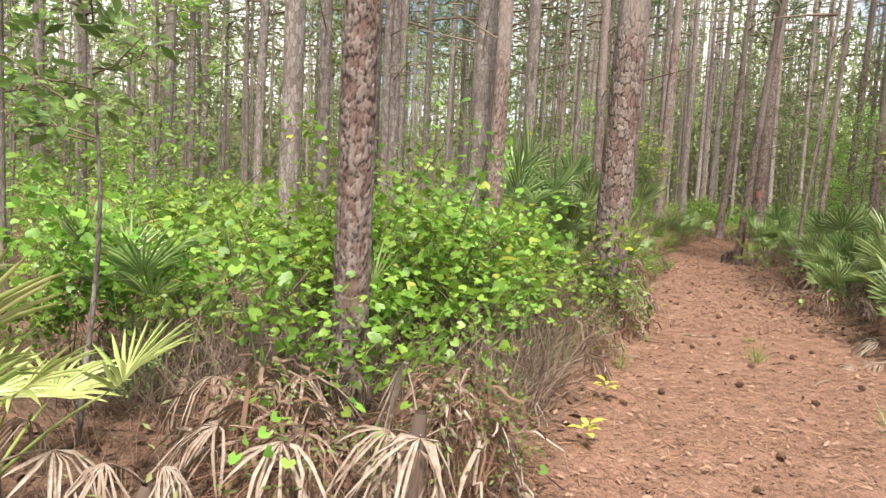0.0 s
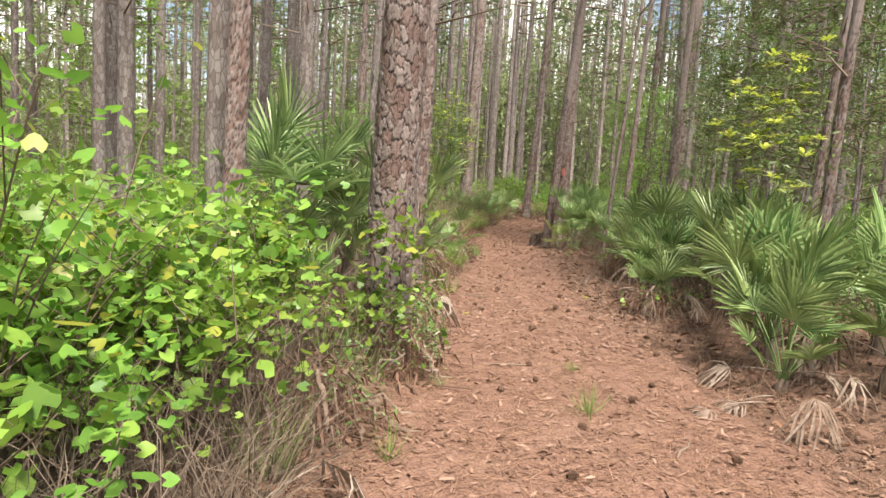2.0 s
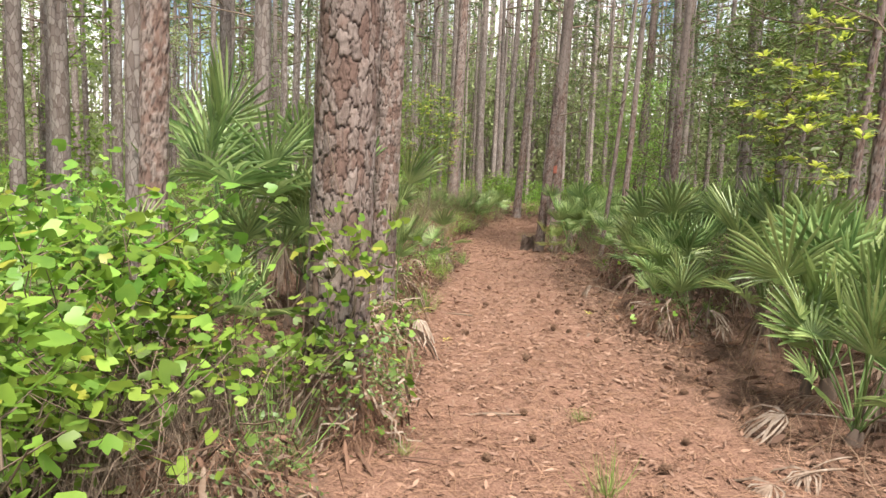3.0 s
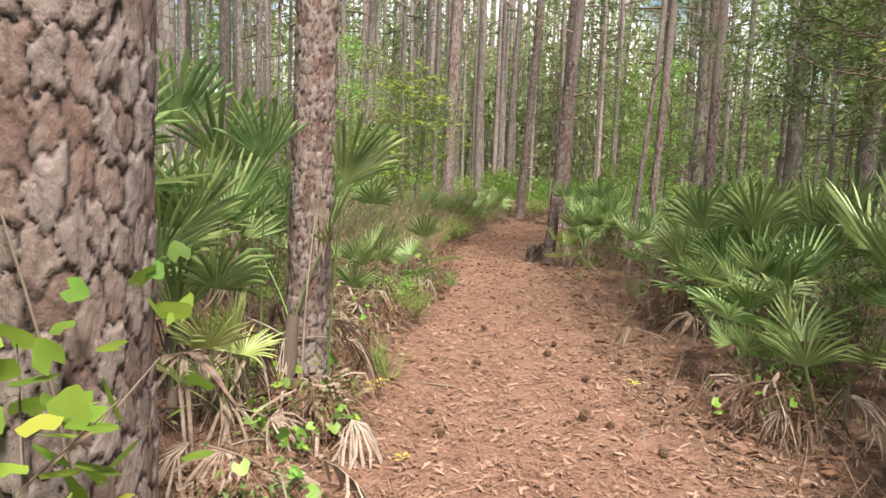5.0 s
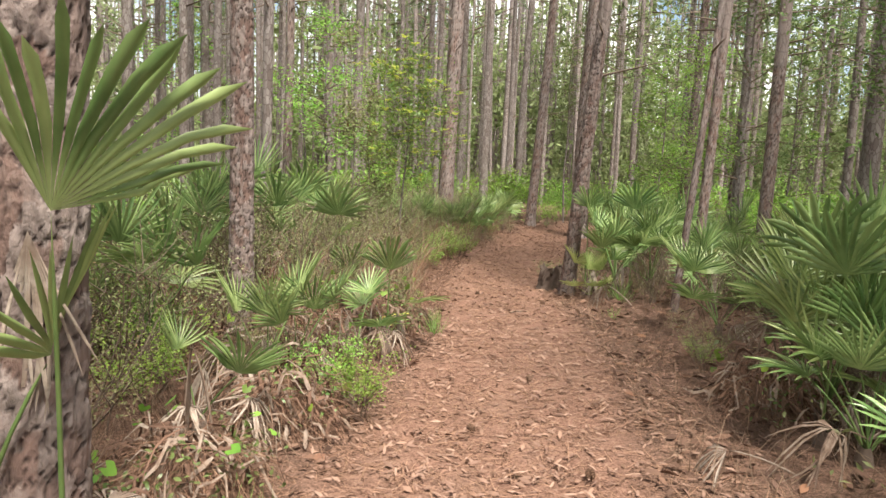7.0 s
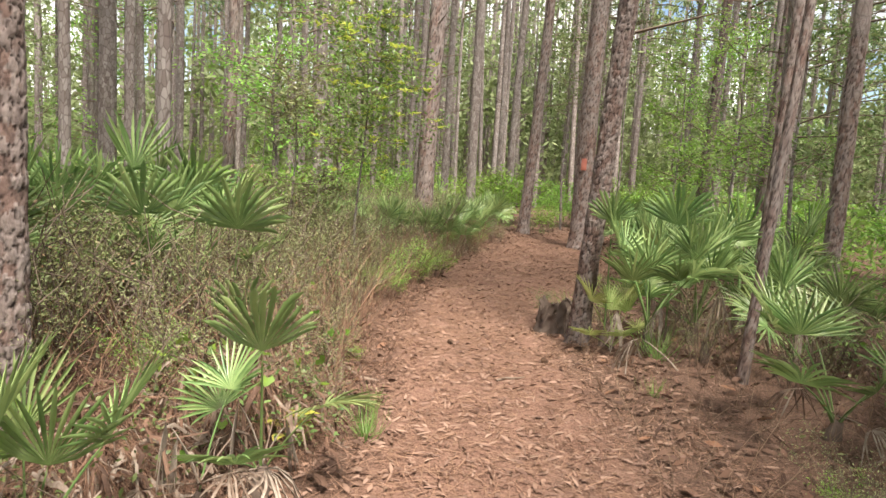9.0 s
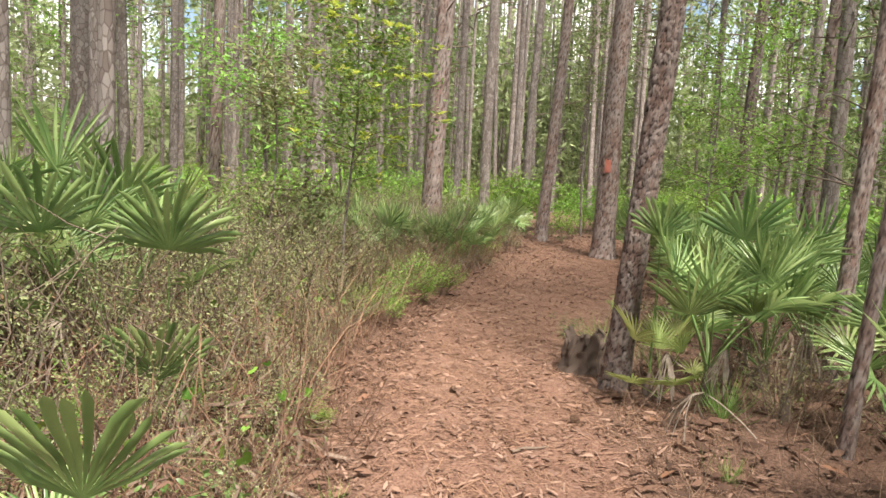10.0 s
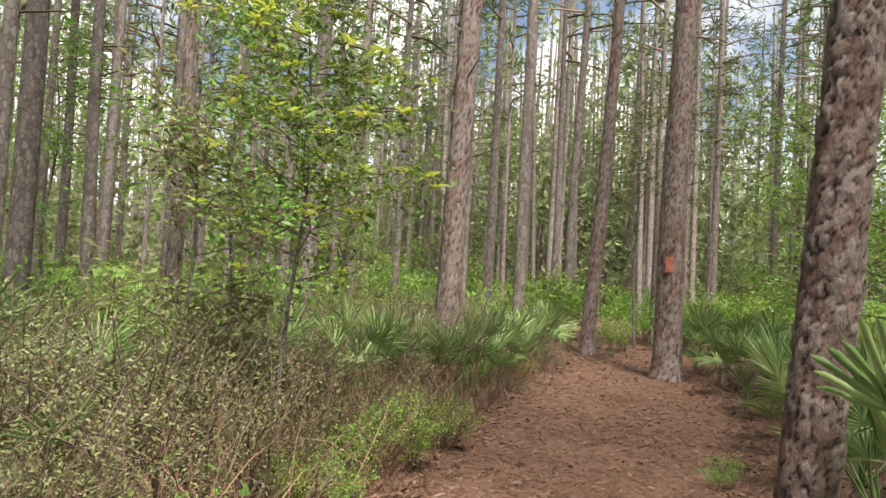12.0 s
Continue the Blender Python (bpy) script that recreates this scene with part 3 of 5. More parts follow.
# ---- palmettos ----
def frond_mesh(name, seed, stalk, rise, radius, leaflets=22, spread=112, cup=0.22, droop=0.12, limp=0.0, gaps=0.0, tip=0.12, cheap=False, broad=1.0, bias=0.0, fuse=0.28):
    """A stalk that arches outward along +x and a fan of folded leaflets at its end."""
    g = np.random.default_rng(seed)
    a0, a1 = radians(rise), radians(rise - 18)
    pts, p = [np.zeros(3)], np.zeros(3)
    for i in range(6):
        a = a0 + (a1 - a0) * i / 5
        p = p + np.array([math.cos(a), 0, math.sin(a)]) * stalk / 6
        pts.append(p)
    sv, sf = tube(pts, [0.0085, 0.008, 0.0075, 0.007, 0.006, 0.0055, 0.0003], 5)
    hub = pts[-1]
    d = unit(np.array([math.cos(a1 + tip), 0, math.sin(a1 + tip)]))
    s = np.array([0.0, 1.0, 0.0])
    n = np.cross(d, s)
    n = n if n[2] > 0 else -n
    vs, fs = [], []
    st = np.array([0.0, fuse, fuse + 0.26, 0.5 * fuse + 0.66, 1.0])
    tints = []
    gap = radians(2 * spread) / (leaflets - 1)
    for i in range(leaflets):
        if g.random() < gaps:
            continue
        f = -1 + 2 * i / (leaflets - 1)
        ang = radians(spread * f + bias)
        ln = radius * (1.0 - 0.28 * f * f) * g.uniform(0.88, 1.08)
        r = st * ln
        r[1] = fuse * radius * 0.85
        wob = g.normal() * (0.05 + 0.6 * limp) * np.array([0, 0, 0.3, 0.7, 1.0])
        direc = np.cos(ang + wob)[:, None] * d + np.sin(ang + wob)[:, None] * s
        cross = -np.sin(ang + wob)[:, None] * d + np.cos(ang + wob)[:, None] * s
        wide = r[1] * math.tan(gap / 2)
        half = np.array([0.0, wide * 0.94, min(0.44 * ln * math.tan(gap / 2), 0.0115 * broad), min(0.48 * ln * math.tan(gap / 2), 0.0085 * broad), 0.0004]) * g.uniform(0.85, 1.1)
        sag = droop * g.uniform(0.5, 1.6) + limp * g.uniform(0.4, 1.2)
        bowl = cup * radius * st ** 1.5 * abs(math.sin(ang)) ** 1.5
        bowl[:2] = cup * radius * st[:2] ** 1.5 * 0.5
        mid = hub + r[:, None] * direc + n * bowl[:, None] + np.array([0, 0, -1]) * (sag * ln * np.clip(st - fuse, 0, 1) ** 1.6 * 1.6)[:, None]
        fold = n * (half * np.array([0, 1.15, 1.2, 1.0, 0.5]))[:, None]
        row = np.stack([mid - cross * half[:, None] + fold, mid, mid + cross * half[:, None] + fold], 1)
        o = 15 * len(vs)
        vs.append(row.reshape(-1, 3))
        tints += [g.random()] * 15
        for q in ((0, 1), (1, 3), (3, 4)) if cheap else ((0, 1), (1, 2), (2, 3), (3, 4)):
            b, c = o + 3 * q[0], o + 3 * q[1]
            fs += [(b, b + 1, c + 1, c), (b + 1, b + 2, c + 2, c + 1)]
    v, f = join((np.concatenate(vs), np.array(fs)), (sv, sf))
    me = mesh_of(name, v, f, {"tint": tints + [0.35] * (len(v) - len(tints))})
    bm = bmesh.new()
    bm.from_mesh(me)
    bmesh.ops.remove_doubles(bm, verts=bm.verts, dist=0.0004)
    bm.to_mesh(me)
    bm.free()
    return me


FRONDS = [frond_mesh("frond", 1, 0.66, 86, 0.43, 18, 78, 0.4, 0.06), frond_mesh("frond", 2, 0.72, 76, 0.46, 20, 88, 0.35, 0.1), frond_mesh("frond", 3, 0.58, 64, 0.43, 19, 84, 0.45, 0.14, tip=0.2),
          frond_mesh("frond", 4, 0.52, 44, 0.40, 19, 100, 0.3, 0.24, tip=0.25), frond_mesh("frond", 5, 0.70, 89, 0.48, 13, 48, 0.5, 0.04), frond_mesh("frond", 6, 0.56, 70, 0.44, 20, 92, 0.2, 0.2, tip=-0.4)]
FRONDS_Y = [m.copy() for m in FRONDS]
DEADS = [frond_mesh("dead_frond", 11, 0.55, 24, 0.44, 20, 100, -0.3, 0.45, 0.8, 0.45, -0.3), frond_mesh("dead_frond", 12, 0.50, 10, 0.46, 18, 80, 0.15, 0.4, 0.75, 0.5, -0.2),
         frond_mesh("dead_frond", 13, 0.45, 44, 0.42, 17, 55, -0.35, 0.5, 0.8, 0.35, -0.7), frond_mesh("dead_frond", 14, 0.5, 30, 0.42, 16, 70, 0.3, 0.3, 0.8, 0.45, -0.9),
         frond_mesh("dead_frond", 15, 0.5, 76, 0.42, 15, 30, 0.1, 0.1, 0.3, 0.2, -2.5), frond_mesh("dead_frond", 16, 0.42, 62, 0.40, 14, 40, -0.1, 0.15, 0.4, 0.3, -2.2)]


FRONDS_FAR = [frond_mesh("frond", 31, 0.66, 80, 0.42, 15, 100, 0.3, 0.06, cheap=True), frond_mesh("frond", 32, 0.6, 62, 0.43, 15, 110, 0.3, 0.12, cheap=True), frond_mesh("frond", 33, 0.52, 45, 0.40, 14, 112, 0.2, 0.2, cheap=True)]


def palmetto(x, y, size, n, seed, dead=2, lift=0.1, yellow=False, label="", far=False):
    """A clump: a short scaly stem, living fans round it and dead ones hanging."""
    g = np.random.default_rng(seed)
    t = empty("saw_palmetto", x, y, float(ground_z(x, y)), g.uniform(0, 360), size, category="palmetto", group="palmettos along the trail",
              label=label or ("yellow-green palmetto clump with pointed fans" if yellow else "green palmetto clump with pointed fans and a few dead fronds"))
    sp = np.array([[0, 0, -0.1], [0.02, 0, lift * 0.5], [0.0, 0.02, lift + 0.04]])
    part("stem", mesh_of("stem", *join(tube(sp, [0.06, 0.055, 0.03], 7))), M_STUMP, t)
    a = g.uniform(0, 6.28)
    for i in range(n):
        k = int(g.choice(6, p=[0.2, 0.22, 0.2, 0.12, 0.1, 0.16]))
        f = part("frond", FRONDS_FAR[k % 3] if far else (FRONDS_Y if yellow else FRONDS)[k], M_PALMY if yellow else M_PALM, t)
        a += 2.4 + g.normal() * 0.25
        s = g.uniform(0.75, 1.12)
        f.matrix_basis = pose(0, 0, lift * g.uniform(0.6, 1.1), g.normal() * 9, g.normal() * 7, math.degrees(a)) @ Matrix.Scale(s, 4)
    for i in range(dead):
        f = part("dead_frond", DEADS[int(g.choice(6, p=[0.24, 0.24, 0.2, 0.16, 0.1, 0.06]))], M_DEAD, t, "dry tan hanging frond")
        f.matrix_basis = pose(0, 0, lift * 0.5 + 0.12, g.normal() * 12, g.normal() * 5, g.uniform(0, 360)) @ Matrix.Scale(g.uniform(0.55, 0.85), 4)
    return t


PALMS = [
    # x, y, size, fans, dead, lift, yellow
    (-1.75, 2.55, 0.95, 9, 2, 0.15, 1), (-2.2, 4.7, 1.1, 9, 1, 0.2, 0), (-3.2, 3.6, 1.2, 9, 1, 0.2, 0),
    (1.95, 9.95, 1.2, 7, 3, 0.3, 0), (1.35, 9.9, 1.1, 8, 3, 0.15, 0), (2.6, 9.95, 1.1, 2, 4, 0.45, 0), (1.15, 9.7, 1.6, 10, 1, 0.35, 0), (2.25, 9.45, 0.7, 7, 5, 0.1, 1),
    (0.3, 8.5, 1.2, 8, 1, 0.2, 0), (-0.05, 2.8, 0.95, 0, 8, 0.45, 0), (-0.6, 2.9, 0.95, 0, 7, 0.3, 0), (1.25, 7.7, 0.9, 6, 3, 0.15, 0), (-0.3, 4.2, 1.0, 1, 5, 0.25, 0), (-1.0, 3.7, 1.0, 1, 4, 0.2, 0), (-1.15, 2.6, 0.8, 0, 4, 0.15, 0),
    (11.9, 23.2, 1.0, 9, 1, 0.1, 0), (12.1, 24.2, 1.0, 9, 0, 0.1, 0), (11.4, 21.9, 0.95, 8, 1, 0.1, 0), (8.2, 22.4, 0.9, 9, 1, 0.1, 0), (7.5, 21.6, 0.95, 9, 1, 0.1, 0), (9.5, 24.6, 0.95, 9, 0, 0.1, 0),
    (6.2, 20.3, 0.9, 9, 1, 0.1, 0), (3.4, 18.6, 1.1, 9, 1, 0.15, 0),
    (4.05, 13.2, 0.75, 1, 7, 0.1, 0), (4.3, 13.35, 0.72, 3, 6, 0.1, 0), (3.35, 12.3, 0.85, 4, 6, 0.1, 0), (3.0, 11.7, 0.75, 2, 6, 0.15, 0), (3.55, 12.75, 0.7, 4, 5, 0.1, 0), (2.6, 13.0, 1.05, 8, 2, 0.2, 0), (4.0, 18.7, 0.85, 7, 3, 0.1, 0), (4.3, 17.3, 0.7, 2, 6, 0.1, 0),
    (3.75, 16.0, 1.05, 9, 3, 0.3, 0), (3.2, 16.7, 1.2, 10, 1, 0.35, 0), (2.7, 16.2, 1.15, 9, 1, 0.3, 0), (2.6, 15.2, 1.1, 9, 1, 0.25, 0),
    (3.2, 20.2, 0.9, 7, 1, 0.1, 0), (5.3, 20.6, 0.9, 8, 1, 0.1, 0),
    (7.2, 20.9, 0.85, 9, 2, 0.05, 0), (6.6, 21.2, 0.9, 8, 1, 0.1, 0), (7.9, 22.1, 0.9, 8, 1, 0.05, 0), (8.7, 23.6, 0.9, 8, 1, 0.05, 0), (6.0, 21.6, 0.9, 8, 0, 0.1, 0),
    (9.6, 25.2, 0.85, 7, 1, 0.05, 0), (10.4, 27.4, 0.9, 7, 0, 0.1, 0), (5.9, 23.5, 1.0, 8, 0, 0.1, 0),
    (4.75, 6.35, 0.95, 11, 4, 0.05, 0), (5.15, 6.95, 1.1, 10, 2, 0.15, 0), (5.7, 7.5, 1.15, 9, 1, 0.2, 0), (5.6, 6.2, 1.15, 9, 1, 0.2, 0), (6.4, 7.0, 1.2, 9, 0, 0.2, 0),
    (5.45, 8.75, 0.8, 4, 5, 0.05, 0), (5.9, 9.7, 1.0, 8, 2, 0.15, 0), (6.2, 8.7, 1.2, 9, 1, 0.2, 0), (7.0, 9.3, 1.25, 9, 0, 0.2, 0), (5.5, 9.35, 0.5, 8, 2, 0.02, 0),
    (6.65, 11.3, 0.98, 11, 4, 0.15, 0), (7.0, 10.7, 1.15, 10, 2, 0.2, 0), (6.35, 10.75, 0.85, 7, 4, 0.1, 0), (7.3, 11.7, 1.15, 9, 1, 0.2, 0), (7.7, 12.6, 1.1, 8, 1, 0.2, 0), (7.5, 13.4, 0.85, 6, 2, 0.1, 0),
    (8.0, 11.0, 1.25, 9, 0, 0.2, 0), (8.6, 12.9, 1.2, 8, 0, 0.2, 0),
    (7.45, 15.25, 0.95, 8, 1, 0.25, 0), (7.22, 15.42, 0.62, 7, 0, 0.02, 1), (8.1, 15.5, 1.05, 9, 2, 0.15, 0), (8.35, 14.6, 0.95, 8, 3, 0.1, 0), (8.9, 15.9, 1.1, 9, 1, 0.15, 0),
    (8.6, 16.9, 1.0, 8, 1, 0.1, 0), (9.3, 17.8, 1.0, 8, 1, 0.1, 0), (10.0, 19.2, 1.0, 8, 1, 0.1, 0), (10.9, 20.6, 0.95, 8, 1, 0.1, 0), (11.9, 22.1, 0.95, 8, 1, 0.1, 0),
    (12.9, 24.5, 1.0, 8, 1, 0.1, 0), (9.9, 16.4, 1.1, 8, 0, 0.1, 0), (9.3, 14.2, 1.2, 8, 0, 0.1, 0),
    (2.9, 2.0, 0.9, 8, 1, 0.1, 0), (4.4, 3.2, 1.1, 8, 1, 0.15, 0), (5.3, 4.6, 1.2, 9, 1, 0.2, 0),
]
for i, (x, y, size, nf, dead, lift, yel) in enumerate(PALMS):
    palmetto(x, y, size, nf + (3 if x > 4.5 and nf > 6 else 0), 100 + i, dead, lift, bool(yel))

# tall fans in front of the flaky pine: each on a long stalk of its own
def tall_fan(hx, hy, hz, turn, radius, seed, spread=100, droop=0.18, dead=1, bias=0.0):
    """One long-stalked fan whose hub is at (hx, hy, hz); turn: the way its face looks."""
    reach = 0.16 * hz
    x, y = hx - reach * math.cos(radians(turn)), hy - reach * math.sin(radians(turn))
    z = float(ground_z(x, y))
    t = empty("saw_palmetto", x, y, z, turn, 1.0, category="palmetto", group="palmettos along the trail", label="tall palmetto with a stiff fan on a long stalk")
    part("frond", frond_mesh("frond", seed, hz - z, 90, radius, 15, spread * 0.82, 0.28, droop, tip=-0.1, broad=1.7, bias=bias, fuse=0.42), M_PALM, t)
    part("stem", mesh_of("stem", *join(tube(np.array([[0, 0, -0.1], [0.01, 0, 0.06], [0.0, 0.01, 0.16]]), [0.045, 0.04, 0.02], 7))), M_STUMP, t)
    for i in range(dead):
        f = part("dead_frond", DEADS[4 + (seed + i) % 2], M_DEAD, t, "dry tan hanging frond")
        f.matrix_basis = pose(0, 0, 0.1, 0, -4, 40 + 130 * i) @ Matrix.Scale(max(0.7, 0.62 * hz / 0.5 * 0.5), 4)


def folded_fan(x, y, tall, seed):
    """A dead fan folded down along its own long stalk."""
    t = empty("saw_palmetto", x, y, float(ground_z(x, y)), 60 * seed, 1.0, category="palmetto", group="palmettos along the trail", label="tall palmetto stalk with one folded dead tan fan")
    part("dead_frond", frond_mesh("dead_frond", 90 + seed, tall, 90, 0.40, 13, 26, 0.05, 0.05, 0.2, 0.1, -2.8, fuse=0.35), M_DEAD, t, "dry tan hanging frond")
    part("stem", mesh_of("stem", *join(tube(np.array([[0, 0, -0.1], [0.01, 0, 0.06], [0.0, 0.01, 0.16]]), [0.045, 0.04, 0.02], 7))), M_STUMP, t)


for x, y, tall, seed in [(2.66, 9.78, 1.3, 1), (2.35, 9.7, 1.05, 2), (3.1, 11.35, 0.62, 3), (1.75, 9.35, 0.8, 4), (6.7, 10.9, 0.7, 5), (7.75, 14.9, 0.6, 6)]:
    folded_fan(x, y, tall, seed)

TALL_FANS = [
    # hub x, y, z, facing, radius, half spread, droop, sideways lean
    (2.88, 9.70, 1.38, -78, 0.50, 62, 0.10, 28), (1.95, 10.15, 1.68, -80, 0.55, 75, 0.05, -5), (2.22, 10.0, 1.48, -70, 0.50, 85, 0.08, 10), (2.45, 9.85, 1.50, -85, 0.44, 60, 0.05, -8),
    (1.78, 9.72, 1.14, -60, 0.48, 110, 0.12, 0), (2.2, 9.55, 0.80, -70, 0.42, 110, 0.35, 15), (1.6, 9.9, 1.30, -50, 0.5, 95, 0.10, -20), (2.0, 9.6, 0.62, -60, 0.46, 50, 0.03, 5),
    (6.1, 10.1, 1.14, -120, 0.48, 100, 0.12, 0), (6.0, 9.75, 0.78, -130, 0.40, 90, 0.08, 12), (6.6, 11.4, 1.12, -118, 0.46, 105, 0.15, -8), (6.25, 10.9, 1.05, -125, 0.42, 100, 0.12, 0),
    (5.0, 6.95, 1.0, -135, 0.46, 100, 0.10, -10), (4.95, 6.5, 0.85, -140, 0.48, 90, 0.10, 15), (5.3, 7.3, 1.1, -130, 0.46, 100, 0.10, 0),
    (2.4, 13.2, 1.26, -80, 0.44, 100, 0.10, 0), (4.28, 13.15, 0.72, -95, 0.33, 85, 0.10, 0),
    (3.82, 16.0, 1.18, -85, 0.48, 95, 0.10, -5), (4.15, 15.5, 0.98, -80, 0.48, 112, 0.15, 8), (4.2, 14.8, 0.46, -85, 0.36, 85, 0.06, 0), (3.5, 15.6, 1.05, -70, 0.46, 95, 0.10, -15),
    (7.1, 15.38, 1.16, -125, 0.29, 100, 0.06, 0), (7.75, 15.4, 1.15, -120, 0.42, 95, 0.10, 5),
]
for i, (hx, hy, hz, turn, radius, spread, droop, bias) in enumerate(TALL_FANS):
    tall_fan(hx, hy, hz, turn, radius, 60 + i, spread, droop, i % 2, bias)
k = 0
while k < 50:
    x, y = rng.uniform(-22, 30), rng.uniform(8, 42)
    if beside(x, y) < 2.6 or not clear_of_pines(x, y, 0.4):
        continue
    palmetto(x, y, rng.uniform(0.85, 1.25), 7, 300 + k, 0, 0.15, far=True)
    k += 1


# ---- shrubs and vines ----
def stems_and_points(g, n, height, width, forks=3, lo=0.3):
    """Upright, forking stems; gives the tubes and points along their upper parts with the way they run."""
    tubes, pts, dirs = [], [], []
    for _ in range(n):
        a, r0 = g.uniform(0, 6.28), g.uniform(0, 0.25) * width
        base = np.array([r0 * math.cos(a), r0 * math.sin(a), -0.04])
        h = height * g.uniform(0.6, 1.05)
        out = width * g.uniform(0.15, 0.6)
        p = np.array([base + np.array([math.cos(a) * out * s ** 1.4, math.sin(a) * out * s ** 1.4, h * s]) + g.normal(size=3) * 0.03 * (s > 0) for s in (0, 0.3, 0.6, 0.85, 1.0)])
        tubes.append(tube(p, np.array([0.009, 0.007, 0.005, 0.0035, 0.002]) * (0.6 + 0.4 * height) * 0.8, 3))
        for _ in range(forks):
            s = g.uniform(lo, 0.95)
            q = np.array([np.interp(s, (0, 0.3, 0.6, 0.85, 1.0), p[:, c]) for c in range(3)])
            w = unit(np.array([g.normal(), g.normal(), 0.6 + 0.4 * g.random()]))
            ln = height * g.uniform(0.18, 0.4)
            fp = np.array([q, q + w * ln * 0.5, q + w * ln + np.array([0, 0, 0.04])])
            tubes.append(tube(fp, [0.004, 0.003, 0.0015], 3))
            for u in np.linspace(0.15, 1, 7):
                pts.append(q + w * ln * u)
                dirs.append(w)
        for u in np.linspace(min(0.8, lo + 0.2), 1, 6):
            pts.append(np.array([np.interp(u, (0, 0.3, 0.6, 0.85, 1.0), p[:, c]) for c in range(3)]))
            dirs.append(np.array([0, 0, 1.0]))
    return join(*tubes), np.array(pts), np.array(dirs)


def shrub(name, seed, height, width, stems, per, leaf, mat, tip_mat=None, label="", category="shrub", group="", forks=3, outline=DIAMOND, scatter=0.05, lo=0.3):
    g = np.random.default_rng(seed)
    (tv, tf), pts, dirs = stems_and_points(g, stems, height, width, forks, lo)
    t = empty(name, 0, 0, 0, label=label, category=category, group=group)
    tagged(part("twigwork", mesh_of("twigwork", tv, tf), M_TWIG, t), kind="stuff")
    pos = np.repeat(pts, per, 0) + g.normal(size=(len(pts) * per, 3)) * scatter
    d = unit(np.repeat(dirs, per, 0) * 0.35 + g.normal(size=pos.shape) * 0.6 * np.array([1, 1, 0.6]))
    v, f = strew(*outline, pos, d, rand_dirs(g, len(pos), 1.3), leaf * g.uniform(0.55, 1.25, len(pos)))
    tagged(part("leaves", mesh_of("leaves", v, f), mat, t), kind="stuff")
    if tip_mat:
        top = pts[pts[:, 2] > np.quantile(pts[:, 2], 0.72)]
        pos = np.repeat(top, 4, 0) + g.normal(size=(len(top) * 4, 3)) * 0.03
        d = unit(g.normal(size=pos.shape) + np.array([0, 0, 0.9]))
        v, f = strew(*outline, pos, d, rand_dirs(g, len(pos), 1.0), leaf * 0.9)
        tagged(part("young_leaves", mesh_of("young_leaves", v, f), tip_mat, t, "yellow-green young leaves"), kind="stuff")
    return t


GRAPE = (GRAPE_V, GRAPE_F)
makers = {
    "vine": lambda s: shrub("wild_grape_vine", s, 1.05, 1.5, 10, 2, 0.058, M_GRAPE, None, "tangled wild grape vine with bright green lobed leaves", "vine", "vines beside the trail", 3, GRAPE, 0.1, 0.55),
    "low_vine": lambda s: shrub("wild_grape_vine", s, 0.42, 1.2, 6, 1, 0.085, M_GRAPE, None, "low wild grape vine with bright green lobed leaves", "vine", "vines beside the trail", 2, GRAPE, 0.07),
    "tall_vine": lambda s: shrub("wild_grape_vine", s, 1.85, 1.5, 12, 2, 0.05, M_GRAPE, None, "tall tangle of wild grape vine with bright green lobed leaves", "vine", "vines beside the trail", 4, GRAPE, 0.09, 0.45),
    "bright": lambda s: shrub("green_shrub", s, 1.3, 1.1, 11, 2, 0.105, M_BRIGHT, None, "bushy shrub with bright green oval leaves", "shrub", "undergrowth shrubs", 4, scatter=0.07),
    "small_bright": lambda s: shrub("green_shrub", s, 0.6, 0.6, 11, 7, 0.027, M_BRIGHT, None, "small shrub with fresh light green leaves", "shrub", "undergrowth shrubs", 3, (OVAL_V, OVAL_F), scatter=0.035),
    "dark": lambda s: shrub("holly_shrub", s, 1.1, 1.0, 11, 3, 0.055, M_DARK, None, "dense shrub with small dark green leaves", "shrub", "undergrowth shrubs", 4, scatter=0.06),
    "olive": lambda s: shrub("scrub_bush", s, 0.95, 1.0, 15, 4, 0.024, M_OLIVE, None, "wispy twiggy scrub with sparse olive leaves", "shrub", "undergrowth shrubs", 4, scatter=0.05),
}
made_forms = {}


def plant(kind, x, y, s, seed=0, squash=1.0):
    """A plant of one of a few forms of its kind, on the ground at (x, y)."""
    key = (kind, seed % 3)
    m = pose(x, y, float(ground_z(x, y)), 0, 0, (seed * 77.7) % 360) @ Matrix.Diagonal((s, s, s * squash, 1))
    if key not in made_forms:
        made_forms[key] = makers[kind](40 + 7 * (seed % 3) + len(kind))
        made_forms[key].matrix_basis = m
        return made_forms[key]
    return copy_thing(made_forms[key], m)


def belt(kind, n, x0, x1, y0, y1, s0, s1, near, far_d, which=0, seed=1, squash=1.0, low_edge=True):
    """Plants of one kind strewn over a stretch beside the trail; smaller at its edge."""
    g = np.random.default_rng(seed)
    c = t = 0
    while c < n and t < n * 60:
        t += 1
        x, y = g.uniform(x0, x1), g.uniform(y0, y1)
        b = float(beside(x, y))
        if b < near or b > far_d or (which and side(x, y) != which) or not clear_of_pines(x, y, 0.22):
            continue
        k = min(1.0, 0.5 + 0.5 * b / 1.2) if low_edge else 1.0
        plant(kind, x, y, g.uniform(s0, s1) * k, int(g.integers(0, 1000)), squash)
        c += 1


